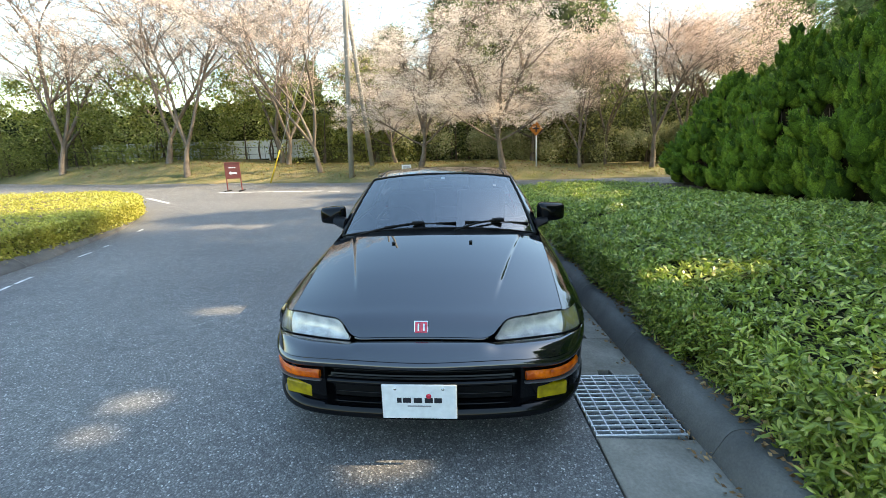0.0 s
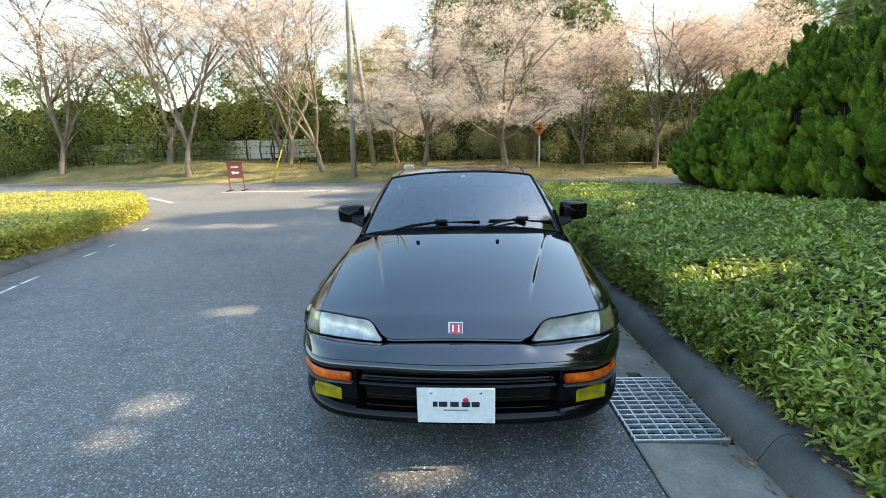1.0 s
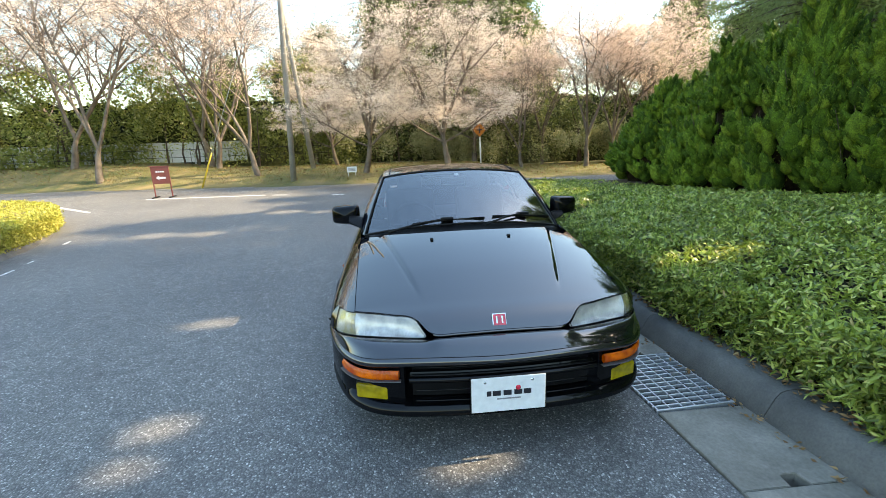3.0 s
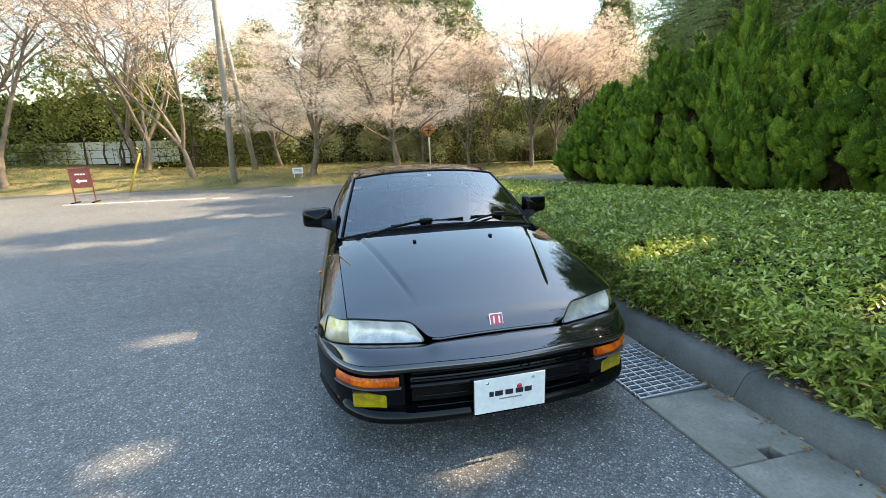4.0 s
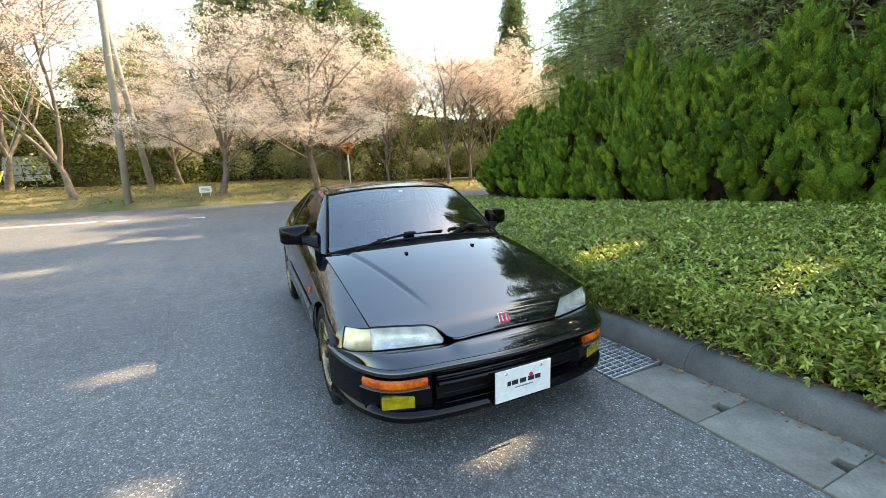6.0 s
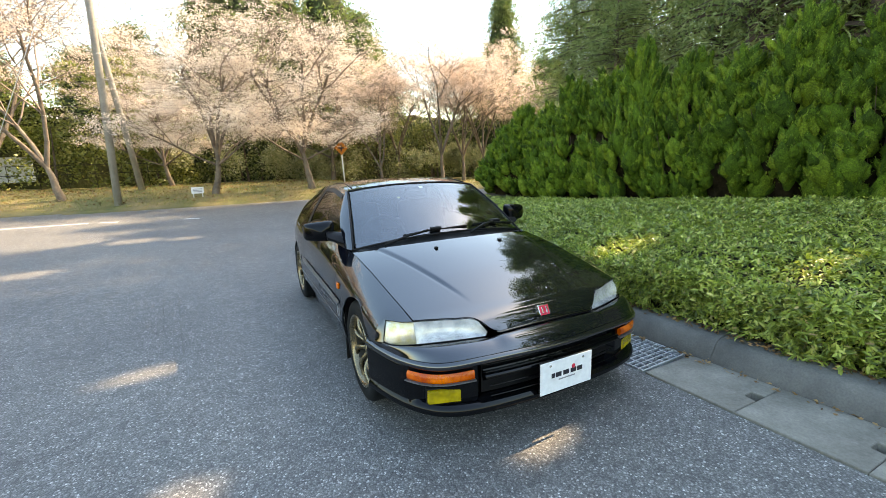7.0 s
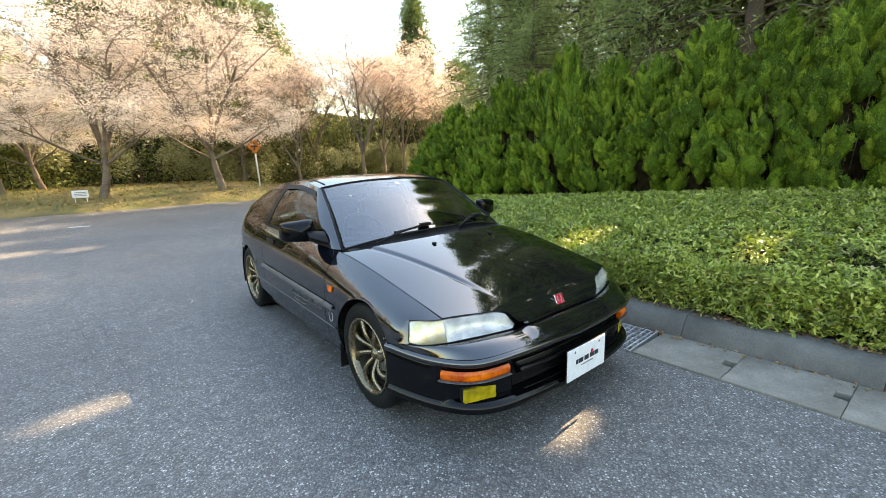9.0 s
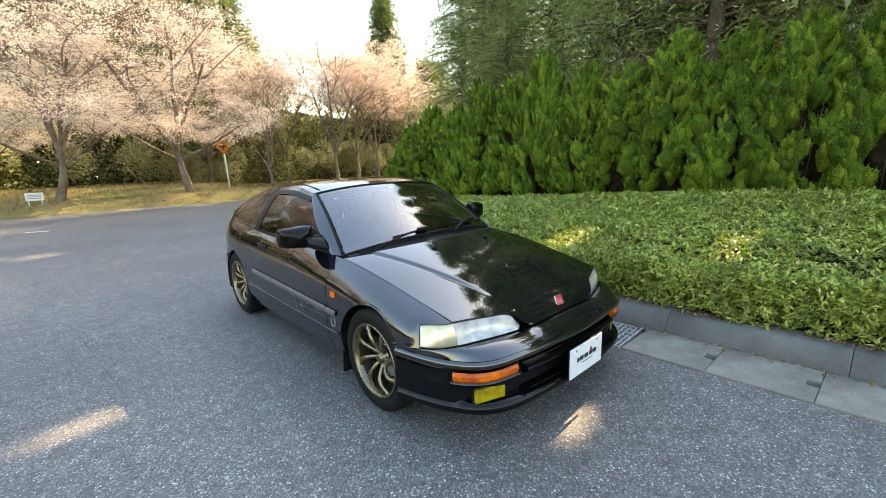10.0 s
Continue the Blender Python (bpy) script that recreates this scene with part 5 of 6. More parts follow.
# headlamps
for s in (-1, 1):
    def lens_point(u, v, depth=0.0):
        end = max(0.0, (0.07 - u) / 0.07, 0.5 * (u - 0.95) / 0.05) ** 2.2
        v = 0.5 + (v - 0.5) * (1 - 0.42 * end)
        p = lamp_low(u).lerp(lamp_top(u), v)
        bulge = 0.016 * math.sin(math.pi * v) * (0.4 + 0.6 * math.sin(math.pi * min(1, 0.08 + u)))
        n = Vector((0.36, -0.86, 0.36)).normalized()
        p = p + n * (bulge - depth)
        return (s * p.x, p.y, p.z)
    head = part("headlamp", sheet(36, 8, lambda u, v: lens_point(0.02 + 0.715 * u, 0.03 + 0.93 * v), 0.005, flip=(s < 0)), LENS, car, "hazy clear headlamp")
    part("reflector", sheet(48, 8, lambda u, v: lens_point(0.005 + 0.74 * u, v, 0.010 + 0.050 * (math.sin(math.pi * u) * math.sin(math.pi * v)) ** 0.6 + 0.0010 * (round(u * 48) % 2)), flip=(s > 0)), REFLECTOR, head)
    corner = part("corner_lamp", sheet(18, 8, lambda u, v: lens_point(0.748 + 0.24 * u, 0.03 + 0.93 * v), 0.005, flip=(s < 0)), LENS, car, "clear front corner lamp")
    part("corner_reflector", sheet(16, 8, lambda u, v: lens_point(0.746 + 0.25 * u, v, 0.010 + 0.020 * math.sin(math.pi * u) + 0.0010 * (round(u * 16) % 2)), flip=(s > 0)), WARM_REFLECTOR, corner)
    rim = [lens_point(q, 0.0, 0.004) for q in np.linspace(0, 1, 20)] + [lens_point(1.0, q, 0.004) for q in (0.3, 0.6, 1.0)] + [lens_point(q, 1.0, 0.004) for q in np.linspace(1, 0, 20)] + [lens_point(0.0, 0.5, 0.004), lens_point(0, 0, 0.004)]
    part("lamp_gasket", rod(rim, 0.0022, 6), TRIM, head)

# cowl, windscreen and roof
def screen_low(q):
    return Vector((0.690 * q, 1.165 + 0.135 * q * q, 0.872 - 0.072 * abs(q) ** 2.2))


def screen_top(q):
    return Vector((0.562 * q, 1.785 + 0.065 * q * q, 1.205 - 0.042 * abs(q) ** 2.4))


part("cowl", sheet(40, 4, lambda u, v: Vector(hood_point(u, 1.0)).lerp(screen_low(u * 2 - 1) + Vector((0, 0.03, -0.004)), v) - Vector((0, 0, 0.014 * math.sin(math.pi * v) + 0.010 * (1 - v))), 0.006), TRIM, car)


def screen(u, v, off=0.0):
    q = u * 2 - 1
    p = screen_low(q).lerp(screen_top(q), v)
    return p + Vector((0, -0.45, 0.89)) * (0.026 * math.sin(math.pi * v) * (1 - 0.3 * q * q) + off)


part("windscreen", sheet(40, 20, lambda u, v: screen(0.012 + 0.976 * u, 0.01 + 0.98 * v)), SCREEN, car, "tinted windscreen")
part("screen_seal", rod([screen(q, 0, 0.001) for q in np.linspace(0, 1, 24)] + [screen(1, q, 0.001) for q in np.linspace(0.1, 1, 10)] + [screen(q, 1, 0.001) for q in np.linspace(0.96, 0, 24)] + [screen(0, q, 0.001) for q in np.linspace(0.9, 0, 10)], 0.008, 6), TRIM, car)

rail_x = curve((1.28, 0.600), (1.85, 0.572), (2.2, 0.560), (2.6, 0.548), (3.0, 0.545), (3.4, 0.560), (3.70, 0.570))
rail_z = curve((1.28, 1.120), (1.85, 1.165), (2.15, 1.205), (2.5, 1.198), (2.9, 1.165), (3.3, 1.075), (3.70, 0.950))
roof_c = curve((1.785, 1.203), (1.95, 1.230), (2.15, 1.244), (2.4, 1.240), (2.65, 1.216), (3.0, 1.155), (3.4, 1.050), (3.70, 0.955))


def belt(y):
    return Vector((top_x(y), y, top_z(y)))


def side_glass(y, v):
    b, t = belt(y), Vector((rail_x(y), y, rail_z(y)))
    p = b.lerp(t, v)
    p.x += 0.022 * math.sin(math.pi * v)
    return p


def roof_point(u, v):
    q = u * 2 - 1
    y0 = screen_top(q).y
    y = y0 + (2.66 - y0) * v
    e = rail_x(y)
    zc, ze = roof_c(y - 0.06 * q * q * (1 - v)), rail_z(y)
    return (q * e, y, zc - (zc - ze) * abs(q) ** 3.2)


roof = part("roof", sheet(48, 24, roof_point, 0.012), PAINT, car)
for s in (-1, 1):
    part("roof_gutter", rod([(s * (rail_x(y) * 0.90), y, roof_c(y) - (roof_c(y) - rail_z(y)) * 0.9 ** 3.2 + 0.001) for y in np.linspace(1.90, 2.66, 14)], 0.004, 6), TRIM, roof)


def hatch_point(u, v):
    q = u * 2 - 1
    y = 2.665 + (3.62 - 2.665) * v
    e = rail_x(y)
    zc, ze = roof_c(y), rail_z(y)
    return (q * e, y, zc - (zc - ze) * abs(q) ** 3.2)


part("rear_glass", sheet(30, 20, lambda u, v: hatch_point(0.07 + 0.86 * u, 0.05 + 0.86 * v), 0.005), SIDE, car)
hatch = part("tailgate", sheet(30, 3, lambda u, v: hatch_point(u, 0.91 + 0.09 * v), 0.01), PAINT, car)
part("hatch_frame", sheet(30, 2, lambda u, v: hatch_point(u, 0.05 * v), 0.01), PAINT, hatch)
for a, b in ((0.0, 0.07), (0.93, 1.0)):
    part("hatch_frame", sheet(3, 20, lambda u, v: hatch_point(a + (b - a) * u, 0.05 + 0.86 * v), 0.01), PAINT, hatch)
part("spoiler", sheet(24, 5, lambda u, v: ((u * 2 - 1) * (0.46 - 0.02 * v), 3.52 + 0.14 * v - 0.05 * (u * 2 - 1) ** 2, 0.960 + 0.012 * math.sin(math.pi * v) + 0.014 * v), 0.02), PAINT, hatch)
tail = part("tail_panel", sheet(24, 8, lambda u, v: ((u * 2 - 1) * (0.585 + 0.04 * math.sin(math.pi * v * 0.8)), 3.69 + 0.05 * (1 - v) - 0.06 * (u * 2 - 1) ** 4, 0.50 + 0.44 * v), 0.012), PAINT, car)
rear = part("rear_bumper", sheet(40, 10, lambda u, v: (0.772 * math.sin((u * 2 - 1) * math.pi / 2), 3.470 + 0.33 * math.cos((u * 2 - 1) * math.pi / 2) ** 0.45 + 0.02 * math.sin(math.pi * v), 0.22 + 0.29 * v), 0.012), PAINT, car)
for s in (-1, 1):
    part("tail_lamp", sheet(8, 4, lambda u, v: (s * (0.36 + 0.28 * u), 3.765 - 0.05 * (0.5 + 0.5 * u) ** 4 - 0.02 * v, 0.62 + 0.14 * v), 0.02), REDLENS, car, "red tail lamp")

# pillars and side windows
win_front = lambda v: 1.385 + 0.520 * v
win_back = lambda v: 2.570 - 0.060 * v
quarter_front = lambda v: 2.660 - 0.060 * v
quarter_back = lambda v: 3.340 - 0.300 * v
tail_line = lambda v: 3.690


def strip(f0, f1, v0, v1, s, off=0.0):
    def f(u, v):
        q = v0 + (v1 - v0) * v
        y = f0(q) + (f1(q) - f0(q)) * u
        p = side_glass(y, q)
        return (s * (p.x + off), p.y, p.z)
    return f


for s in (-1, 1):
    fl = s < 0
    def a_pillar(u, v):
        e = screen(0.0 if s < 0 else 1.0, v)
        g = side_glass(win_front(v), v)
        g = Vector((s * g.x, g.y, g.z))
        p = e.lerp(g, u)
        p.x += s * 0.006 * math.sin(math.pi * u)
        return p
    part("a_pillar", sheet(6, 16, a_pillar, 0.02, flip=fl), PAINT, car)
    part("door_frame", sheet(30, 2, strip(win_front, win_back, 0.90, 1.0, s), 0.02, flip=fl), PAINT, car)
    part("belt_strip", sheet(30, 1, strip(win_front, win_back, 0.0, 0.055, s, 0.003), 0.02, flip=fl), TRIM, car)
    part("door_window", sheet(20, 10, strip(win_front, win_back, 0.055, 0.90, s, -0.004), 0.004, flip=fl), SIDE, car, "tinted door window")
    part("b_pillar", sheet(4, 12, strip(win_back, quarter_front, 0.0, 1.0, s), 0.02, flip=fl), TRIM, car)
    part("quarter_window", sheet(16, 10, strip(quarter_front, quarter_back, 0.10, 0.86, s, -0.003), 0.004, flip=fl), SIDE, car, "tinted rear quarter window")
    part("quarter_sill", sheet(16, 2, strip(quarter_front, quarter_back, 0.0, 0.10, s), 0.02, flip=fl), PAINT, car)
    part("quarter_rail", sheet(16, 2, strip(quarter_front, quarter_back, 0.86, 1.0, s), 0.02, flip=fl), PAINT, car)
    part("c_pillar", sheet(10, 12, strip(quarter_back, tail_line, 0.0, 1.0, s), 0.02, flip=fl), PAINT, car)
    # smoked wind deflector over the door window
    part("wind_deflector", sheet(24, 3, lambda u, v: (lambda p: (s * (p.x + 0.003 + 0.006 * (1 - v)), p.y, p.z))(side_glass(win_front(0.85 + 0.08 * v) + 0.01 + (win_back(0.85) - win_front(0.85 + 0.08 * v) - 0.03) * u, 0.85 + 0.08 * v)), 0.003, flip=fl), TRIM, car)
    # mirror: shell, glass, arm
    def shell(u, v):
        a, h = u * 2 * math.pi, v
        ex = 0.104 * math.copysign(abs(math.cos(a)) ** 0.32, math.cos(a))
        ez = 0.070 * math.copysign(abs(math.sin(a)) ** 0.32, math.sin(a))
        k = math.sqrt(max(0.0, 1 - (1 - h) ** 4.0)) if h < 1 else 1
        return (s * (0.852 + ex * k), 1.535 + 0.10 * h + 0.02 * (ex * k / 0.09), 0.908 + ez * k * (1 - 0.10 * ex / 0.09))
    mirror = part("door_mirror", sheet(32, 10, shell, flip=(s > 0)), BUMPER, car, "black door mirror")
    part("mirror_glass", sheet(8, 6, lambda u, v: (s * (0.775 + 0.155 * u), 1.630 + 0.03 * u, 0.855 + 0.105 * v)), CHROME, mirror)
    part("mirror_arm", sheet(6, 5, lambda u, v: (s * (0.715 + 0.10 * u), 1.44 + 0.13 * v + 0.06 * u, 0.818 + 0.055 * math.sin(math.pi * v) * (1 - 0.4 * u) + 0.035 * u), 0.03), TRIM, mirror)

# wipers
def wiper(pivot, elbow, blade_a, blade_b):
    w = part("wiper", rod([pivot, Vector(pivot).lerp(Vector(elbow), 0.5) + Vector((0, 0, 0.012)), elbow], [0.009, 0.008, 0.006], 6), TRIM, car, "black wiper")
    part("wiper_blade", rod([blade_a, Vector(blade_a).lerp(Vector(blade_b), 0.5) + Vector((0, 0, 0.004)), blade_b], 0.006, 6), TRIM, w)
    part("wiper_rubber", rod([Vector(blade_a) - Vector((0, -0.004, 0.008)), Vector(blade_b) - Vector((0, -0.004, 0.008))], 0.004, 4), RUBBER, w)
    part("wiper_clip", box(0.085, 0.035, 0.022, 0.008, tuple(elbow)), TRIM, w)


def on_screen(q, v, off):
    p = screen((q + 1) / 2, v, off)
    return (p.x, p.y, p.z)


wiper((-0.52, 1.15, 0.838), on_screen(-0.18, 0.045, 0.022), on_screen(-0.52, 0.03, 0.012), on_screen(0.20, 0.055, 0.012))
wiper((0.13, 1.13, 0.862), on_screen(0.63, 0.105, 0.022), on_screen(0.29, 0.07, 0.012), on_screen(0.96, 0.12, 0.012))

# wheels
def spoke_mesh():
    """One curved tapering spoke from hub to rim."""
    vs, fs = [], []
    n = 8
    for i in range(n + 1):
        t = i / n
        r = 0.030 + (0.197 - 0.030) * t
        a = 0.30 * t * t - 0.04
        w = 0.0155 - 0.003 * math.sin(math.pi * t) + 0.009 * t ** 4
        h = 0.010 + 0.030 * math.sin(math.pi * min(1, t * 1.05) * 0.9) ** 1.2 + 0.030 * t
        for dw, dh in ((-w, -0.012), (-w * 0.55, 0.0), (w * 0.55, 0.0), (w, -0.012), (w * 0.7, -0.026), (-w * 0.7, -0.026)):
            y, z = r * math.cos(a) - dw * math.sin(a), r * math.sin(a) + dw * math.cos(a)
            vs.append((h + dh - 0.012, y, z))
    for i in range(n):
        for k in range(6):
            a, b = i * 6 + k, i * 6 + (k + 1) % 6
            fs.append((a, b, b + 6, a + 6))
    return to_mesh("spoke", vs, fs, True)


tyre_mesh = lathe([(0.206, -0.085), (0.220, -0.098), (0.255, -0.103), (0.284, -0.092), (0.2945, -0.075), (0.2965, 0.0), (0.2945, 0.075), (0.284, 0.092), (0.255, 0.103), (0.220, 0.098), (0.206, 0.085)], 64)
rim_mesh = lathe([(0.210, 0.088), (0.214, 0.095), (0.210, 0.101), (0.202, 0.099), (0.196, 0.087), (0.190, 0.066)], 64)
barrel_mesh = lathe([(0.190, 0.066), (0.176, 0.02), (0.176, -0.085), (0.203, -0.09)], 48)
hub_mesh = lathe([(0.0, 0.062), (0.020, 0.062), (0.026, 0.056), (0.030, 0.044), (0.056, 0.036), (0.060, 0.015), (0.06, -0.02)], 32)
disc_mesh = lathe([(0.05, -0.005), (0.125, -0.005), (0.128, -0.012), (0.125, -0.025), (0.05, -0.025)], 40)
nut_mesh = lathe([(0.0, 0.012), (0.007, 0.012), (0.009, 0.0)], 6)
spoke = spoke_mesh()
for y in (HUB_F, HUB_R):
    for s in (-1, 1):
        wheel = part("wheel", rim_mesh, BRONZE, car, "bronze alloy wheel with thin curved spokes", pose(s * 0.722, y, HUB_Z, 0, 0, 0 if s > 0 else 180))
        part("tyre", tyre_mesh, RUBBER, wheel)
        part("barrel", barrel_mesh, BARREL_SHADE, wheel, "inner barrel coloured dark for the shade behind the spokes")
        part("hub", hub_mesh, BRONZE, wheel)
        part("brake_disc", disc_mesh, STEEL, wheel)
        part("brake_caliper", box(0.05, 0.09, 0.13, 0.012, (-0.01, 0.10 if s > 0 else -0.10, 0.03)), TRIM, wheel)
        for k in range(8):
            part("spoke", spoke, BRONZE, wheel, where=pose(0.045, 0, 0, k * 45 + 10))
        for k in range(4):
            a = radians(k * 90 + 30)
            part("wheel_nut", nut_mesh, CHROME, wheel, where=pose(0.036, 0.045 * math.cos(a), 0.045 * math.sin(a)))

# underside and cabin
part("floor_pan", box(1.30, 3.2, 0.04, 0.01, (0, 1.95, 0.20)), TRIM, car)
part("dashboard", sheet(20, 8, lambda u, v: ((u * 2 - 1) * 0.66, 1.20 + 0.42 * v + 0.06 * (u * 2 - 1) ** 2, 0.80 - 0.10 * v ** 4 + 0.02 * math.sin(math.pi * v)), 0.05), CABIN, car)
part("bulkhead", sheet(4, 4, lambda u, v: ((u * 2 - 1) * 0.68, 1.22, 0.25 + 0.55 * v)), TRIM, car)
part("cabin_floor", sheet(4, 4, lambda u, v: ((u * 2 - 1) * 0.74, 1.22 + 2.3 * v, 0.30)), CABIN, car)
part("load_floor", sheet(4, 4, lambda u, v: ((u * 2 - 1) * 0.70, 2.75 + 0.9 * v, 0.70)), CABIN, car)
part("headlining", sheet(20, 12, lambda u, v: tuple(Vector(roof_point(0.03 + 0.94 * u, 0.02 + 0.97 * v)) - Vector((0, 0, 0.03)))), CABIN, car)
ring = [(-0.34 + 0.18 * math.cos(a), 1.66 + 0.18 * math.sin(a) * 0.42, 0.80 + 0.18 * math.sin(a) * 0.90) for a in np.linspace(0, 2 * math.pi, 33)]
wheel_in = part("steering_wheel", rod(ring, 0.014, 8), CABIN, car)
part("steering_boss", box(0.11, 0.05, 0.10, 0.02, (-0.34, 1.67, 0.79)), CABIN, wheel_in)
for k in (0, math.pi, -math.pi / 2):
    part("steering_spoke", rod([(-0.34, 1.665, 0.79), (-0.34 + 0.17 * math.cos(k), 1.66 + 0.07 * math.sin(k), 0.80 + 0.155 * math.sin(k))], 0.014, 6), CABIN, wheel_in)
for x in (-0.34, 0.34):
    seat = part("seat", box(0.48, 0.50, 0.16, 0.05, (x, 2.12, 0.46), 3), CABIN, car)
    part("backrest", box(0.47, 0.14, 0.56, 0.05, (0, 0, 0.28), 3), CABIN, seat, where=pose(x, 2.36, 0.48, -20))
    part("headrest", box(0.25, 0.09, 0.15, 0.035, (0, 0, 0), 3), CABIN, seat, where=pose(x, 2.60, 1.06, -14))
part("rear_view_mirror", box(0.20, 0.035, 0.055, 0.015, (0.0, 1.83, 1.115), 3), TRIM, car)
sticker = part("inspection_sticker", box(0.032, 0.002, 0.028, 0.0005), WHITE, car, "small pale sticker on the glass", pose(0.02, 1.74, 1.172, -60))

# sill crease with its highlight as a grey rod, and door decal: rows of slanted outlined bars
for s in (-1, 1):
    part("sill_sheen_line", rod([(s * (side_x(y, 0.37) + 0.002), y, 0.366 + 0.006 * (y - 1.15)) for y in np.linspace(1.165, 2.77, 20)], 0.0035, 6), SHEEN_TRIM, car)


def slanted_frame(y0, y1, z0, z1, lean):
    c = [(y0, z0), (y1, z0), (y1 - lean, z1), (y0 - lean, z1)]
    return rod([(-side_x(y, z) - 0.0025, y, z) for y, z in c + c[:1]], 0.0016, 4)


decal = part("door_decal", slanted_frame(1.885, 1.760, 0.430, 0.470, 0.035), DECAL, car, "thin grey outlined lettering decal on the door")
for y0, y1, z0, z1 in ((1.735, 1.635, 0.432, 0.468), (1.610, 1.520, 0.434, 0.467), (1.495, 1.345, 0.438, 0.465), (1.840, 1.755, 0.395, 0.424), (1.735, 1.640, 0.395, 0.424)):
    part("decal_bar", slanted_frame(y0, y1, z0, z1, 0.030), DECAL, decal)
roundel = [(-side_x(1.21, 0.43) - 0.002, 1.205 + 0.026 * math.cos(a), 0.430 + 0.032 * math.sin(a)) for a in np.linspace(radians(130), radians(410), 18)]
part("roundel", rod(roundel, 0.003, 5), DECAL, car, "small grey ring decal on the fender")


# ---- small things by the road ----
def on_land(x, y):
    return land_z(x, y) if y > road_edge(x) else road_z(x, y)


# direction board on feet
bx, by = -8.55, 13.35
board = thing("direction_board", "maroon direction board with a white arrow on dark feet", "sign", pose(bx, by, road_z(bx, by), 0, 0, 12))
part("panel", box(0.52, 0.03, 0.56, 0.006, (0, 0, 0.74)), SIGNRED, board)
part("cap", box(0.60, 0.05, 0.03, 0.006, (0, 0, 1.035)), SIGNRED, board)
for x in (-0.25, 0.25):
    part("post", box(0.035, 0.035, 0.98, 0.005, (x, 0.0, 0.50)), SIGNRED, board)
    part("foot", box(0.07, 0.62, 0.04, 0.01, (x, 0.0, 0.02)), TRIM, board)
bm = bmesh.new()
for p in ((-0.14, 0), (-0.05, 0.075), (-0.05, 0.032), (0.14, 0.032), (0.14, -0.032), (-0.05, -0.032), (-0.05, -0.075)):
    bm.verts.new((p[0], 0, p[1]))
bm.faces.new(bm.verts[:])
ext = bmesh.ops.extrude_face_region(bm, geom=bm.faces[:])
for v in [g for g in ext["geom"] if isinstance(g, bmesh.types.BMVert)]:
    v.co.y -= 0.004
bmesh.ops.recalc_face_normals(bm, faces=bm.faces[:])
part("arrow", bm, WHITE, board, "white arrow", pose(0, -0.0155, 0.66))
for k in range(4):
    part("lettering_bar", box(0.05, 0.003, 0.045, 0.001, (-0.10 + 0.065 * k, -0.017, 0.86)), WHITE, board)

# utility poles
def utility_pole(x, y, h, lean_x, lean_y, r0, r1, label):
    p = thing("utility_pole", label, "utility pole", pose(x, y, land_z(x, y)), "utility poles")
    part("shaft", rod([(0, 0, -0.2), (lean_x * 0.5, lean_y * 0.5, h * 0.5), (lean_x, lean_y, h)], [r0, (r0 + r1) / 2, r1], 20), POLE, p)
    for z in (h * 0.72, h * 0.86):
        part("band", lathe([(r0 * 0.86, -0.03), (r0 * 0.90, -0.03), (r0 * 0.90, 0.03), (r0 * 0.86, 0.03)], 20, "z"), STEEL, p, where=pose(lean_x * z / h, lean_y * z / h, z))
    for k in range(6):
        z = 2.4 + k * 0.9
        part("step_bolt", rod([(lean_x * z / h + (-1) ** k * r0 * 0.8, 0, z), (lean_x * z / h + (-1) ** k * (r0 + 0.14), 0, z)], 0.010, 6), STEEL, p)
    return p


utility_pole(-5.15, 16.9, 13.0, 0.42, 0.3, 0.118, 0.09, "tall grey concrete utility pole on the grass bank")
utility_pole(-4.8, 19.6, 12.0, -1.05, -0.6, 0.115, 0.085, "leaning grey concrete support pole beside the bank")

# stay wire with yellow guard
stay = thing("stay_wire", "steel stay wire with a yellow plastic guard", "stay wire", pose(-8.95, 16.9, land_z(-8.95, 16.9)))
part("wire", rod([(0, 0, 0), (3.6, 0.1, 8.5)], 0.012, 6), STEEL, stay)
part("guard", rod([(0.02, 0, 0.02), (0.62, 0.02, 1.48)], 0.032, 10), YELLOWTUBE, stay, "yellow guard tube")

# crossroads warning sign
wx, wy = 3.05, 17.6
warn = thing("warning_sign", "orange diamond warning sign with a dark cross on a pale post", "sign", pose(wx, wy, on_land(wx, wy)))
part("post", rod([(0.06, 0, -0.1), (0.0, 0, 2.0)], 0.032, 12), FENCE, warn)
part("face", box(0.43, 0.012, 0.43, 0.004), ORANGE, warn, "orange diamond face", pose(0, -0.045, 1.62, 0, 45, 0))
part("edge", box(0.445, 0.008, 0.445, 0.003), INK, warn, "", pose(0, -0.036, 1.62, 0, 45, 0))
part("cross_upright", box(0.055, 0.004, 0.30, 0.001, (0, -0.0535, 1.62)), INK, warn)
part("cross_arm", box(0.26, 0.004, 0.055, 0.001, (0, -0.0545, 1.62)), INK, warn)

# small notice on the grass
nx, ny = -2.66, 16.95
notice = thing("notice", "small white notice board staked in the grass", "sign", pose(nx, ny, land_z(nx, ny), 0, 0, 8))
part("panel", box(0.42, 0.02, 0.24, 0.006, (0, 0, 0.25)), WHITE, notice)
for x in (-0.15, 0.15):
    part("stake", box(0.025, 0.02, 0.30, 0.003, (x, 0.018, 0.12)), FENCE, notice)
for z in (0.30, 0.25, 0.20):
    part("lettering_bar", box(0.30, 0.003, 0.022, 0.0005, (0, -0.0115, z)), GREYINK, notice)

# fence behind the shrubs
fence = thing("fence", "pale metal panel fence half hidden by shrubs", "fence")
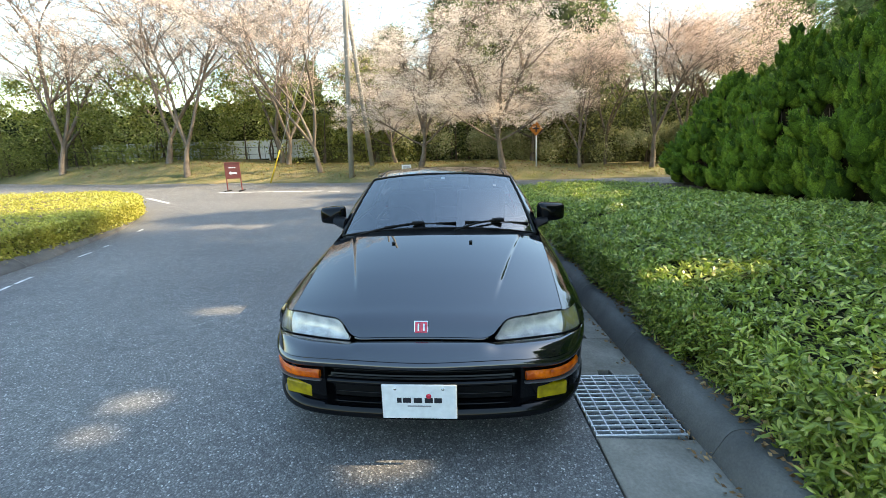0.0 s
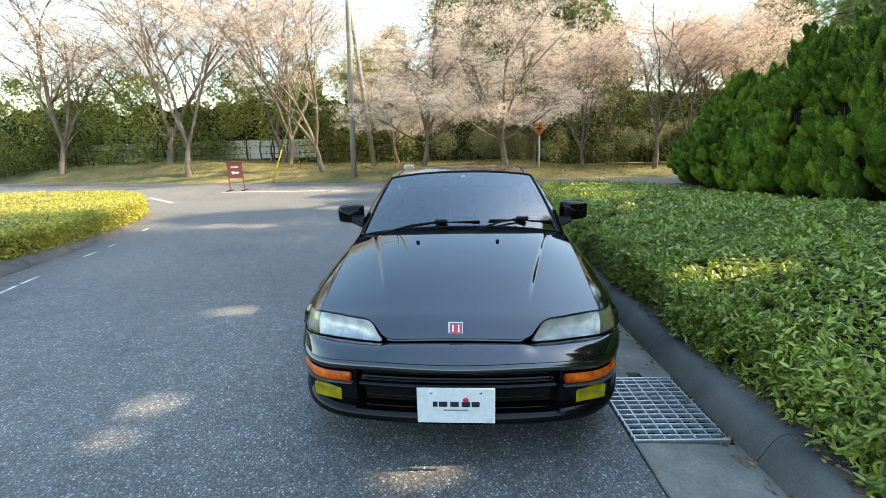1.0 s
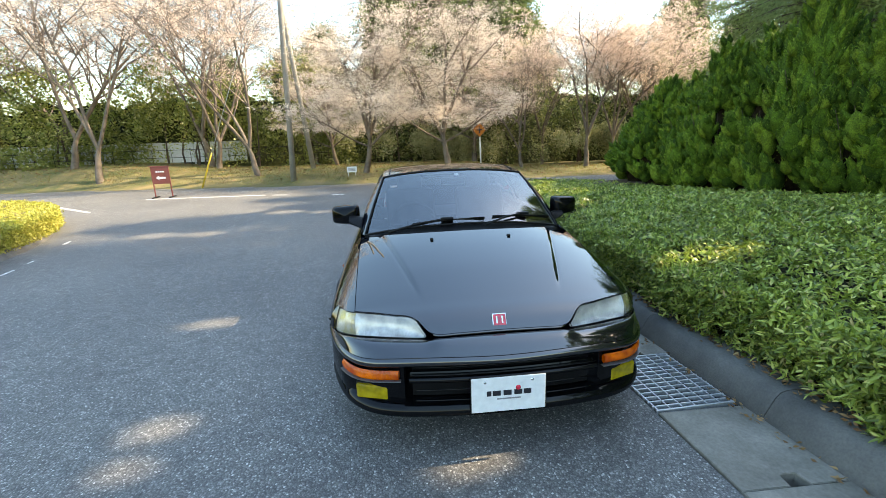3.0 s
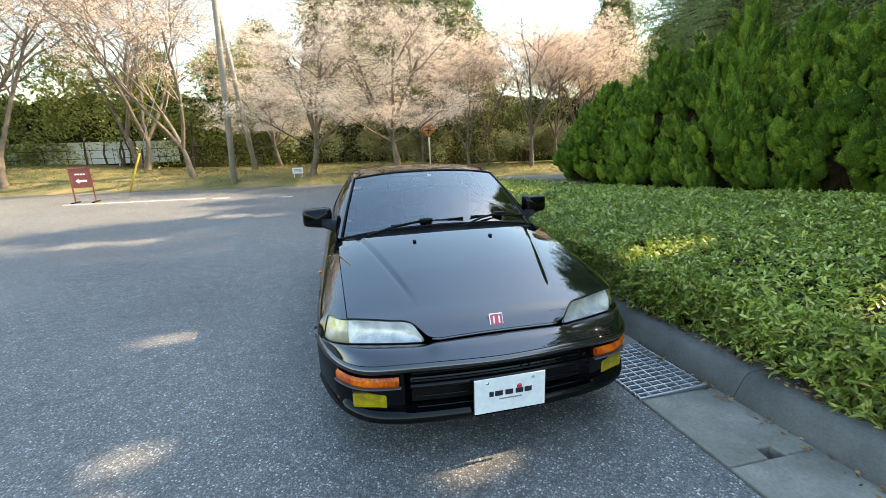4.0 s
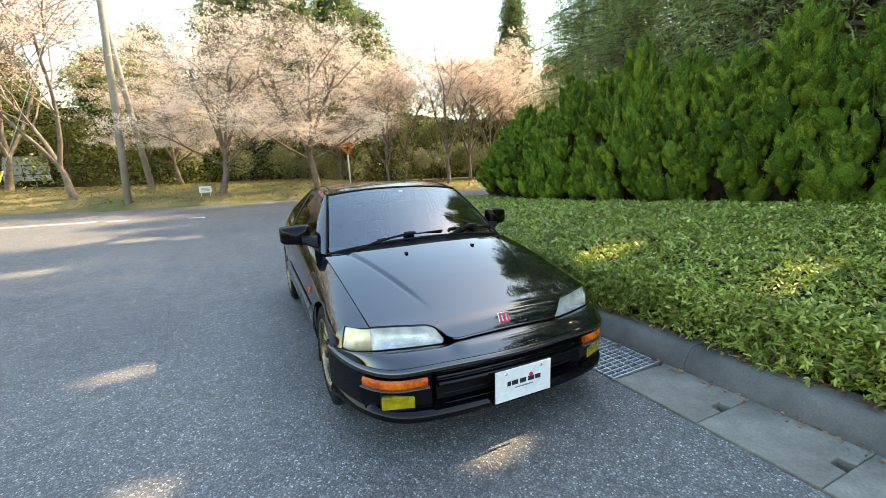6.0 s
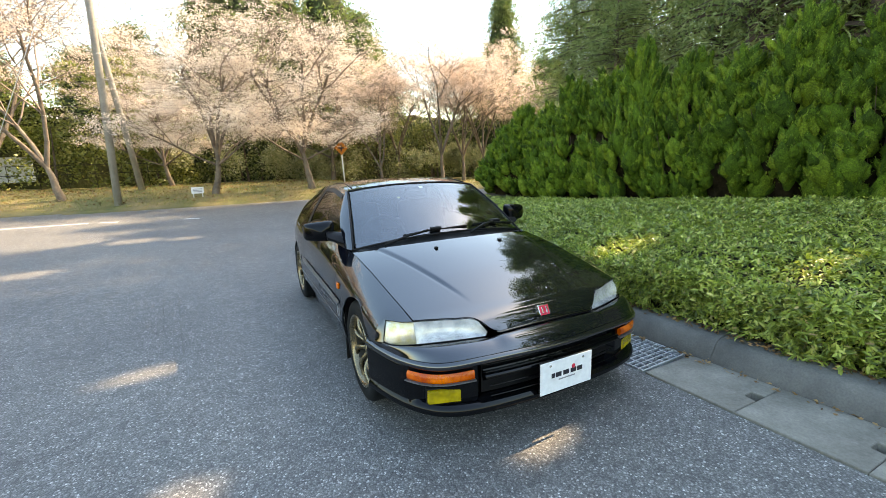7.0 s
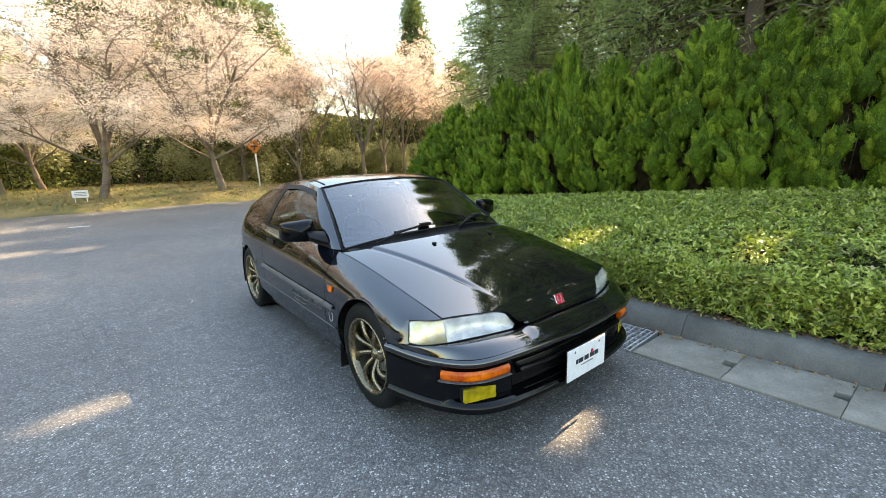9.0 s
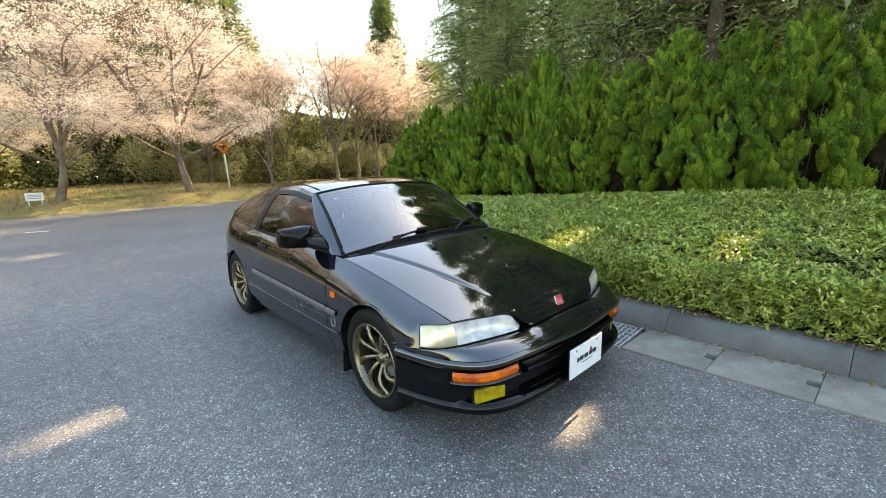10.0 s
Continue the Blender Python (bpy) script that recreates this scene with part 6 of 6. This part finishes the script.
for k in range(10):
    x = -24.0 + k * 1.5
    part("fence_panel", box(1.46, 0.04, 1.15, 0.01, (x, 25.0, 1.85)), FENCE, fence)
    part("fence_post", box(0.06, 0.06, 1.5, 0.01, (x - 0.75, 24.95, 1.6)), STEEL, fence)
rail = thing("railing", "dark metal railing along the foot of the shrubs", "railing")
for z in (1.55, 1.95):
    part("rail", rod([(-26, 22.9, z), (-2, 22.9, z)], 0.012, 6), TRIM, rail)
for k in range(25):
    part("baluster", rod([(-26 + k, 22.9, 0.9), (-26 + k, 22.9, 2.0)], 0.012, 6), TRIM, rail)

# power line tower and lines far away
tower = thing("transmission_tower", "distant steel lattice transmission tower", "tower", pose(-13.5, 190, 0))
for sx in (-1, 1):
    for sy in (-1, 1):
        part("leg", rod([(sx * 5, sy * 5, 0), (sx * 1.6, sy * 1.6, 40), (sx * 1.2, sy * 1.2, 62)], 0.28, 4), STEEL, tower)
for k in range(9):
    z = 30 + k * 3.6
    w = 5 - 3.4 * z / 40 if z < 40 else 1.6 - 0.4 * (z - 40) / 22
    part("brace", rod([(-w, -w, z), (w, -w, z + 3.6)], 0.16, 4), STEEL, tower)
    part("brace", rod([(w, -w, z), (-w, -w, z + 3.6)], 0.16, 4), STEEL, tower)
for z in (46, 53, 60):
    part("cross_arm", rod([(-6.5, 0, z), (0, 0, z + 1.2), (6.5, 0, z)], 0.3, 4), STEEL, tower)
wires = thing("power_line", "thin dark overhead power line crossing the sky", "power line")
for k, (z0, z1, y0) in enumerate(((24, 15.5, 42), (25.5, 16.8, 42), (22.6, 14.3, 43))):
    pts = [(-16 + 46 * q, y0 + 6 * q, z0 + (z1 - z0) * q - 1.2 * math.sin(math.pi * q)) for q in np.linspace(0, 1, 12)]
    part("cable", rod(pts, 0.022, 4), TRIM, wires)

# grass and fallen leaves on the bank
rng = np.random.default_rng(300)
n = 30000
x = rng.uniform(-24, 13, n)
y = np.array([road_edge(q) for q in x]) + 0.05 + 6.0 * rng.uniform(0, 1, n) ** 1.3
z = np.array([land_z(p, q) for p, q in zip(x, y)])
me = foliage("grass", rng, np.stack([x, y, z - 0.01], 1), np.stack([rng.normal(0, 0.5, n), rng.normal(0, 0.5, n), np.ones(n)], 1), 0.085, 0.012, 0.02)
me.materials.append(GRASS)
tagged(part("grass", me, None), "dry yellow-green grass on the bank", "grass", kind="stuff")
n = 3500
x = rng.uniform(-24, 13, n)
y = np.array([road_edge(q) for q in x]) + 0.3 + 6.0 * rng.uniform(0, 1, n)
z = np.array([land_z(p, q) for p, q in zip(x, y)]) + 0.03
me = foliage("fallen_leaf_litter", rng, np.stack([x, y, z], 1), np.stack([rng.normal(0, 1, n), rng.normal(0, 1, n), rng.normal(0, 0.15, n)], 1), 0.09, 0.05, 0.1)
me.materials.append(LITTER)
tagged(part("fallen_leaf_litter", me, None), "brown fallen leaves scattered over the grass", "leaf litter", kind="stuff")
n = 1700
y = rng.uniform(-3.0, 5.0, n)
x = np.array([kerb_x(q) for q in y]) + np.where(rng.uniform(0, 1, n) < 0.75, rng.normal(0.17, 0.03, n), rng.normal(-0.02, 0.03, n))
z = np.where(x > np.array([kerb_x(q) for q in y]) + 0.08, 0.165, 0.015)
me = foliage("kerb_litter", rng, np.stack([x, y, z], 1), np.stack([rng.normal(0, 1, n), rng.normal(0, 1, n), rng.normal(0.1, 0.15, n)], 1), 0.032, 0.014, 0.1)
me.materials.append(LITTER)
tagged(part("kerb_litter", me, None), "dry brown leaf bits along the kerb", "leaf litter", kind="stuff")
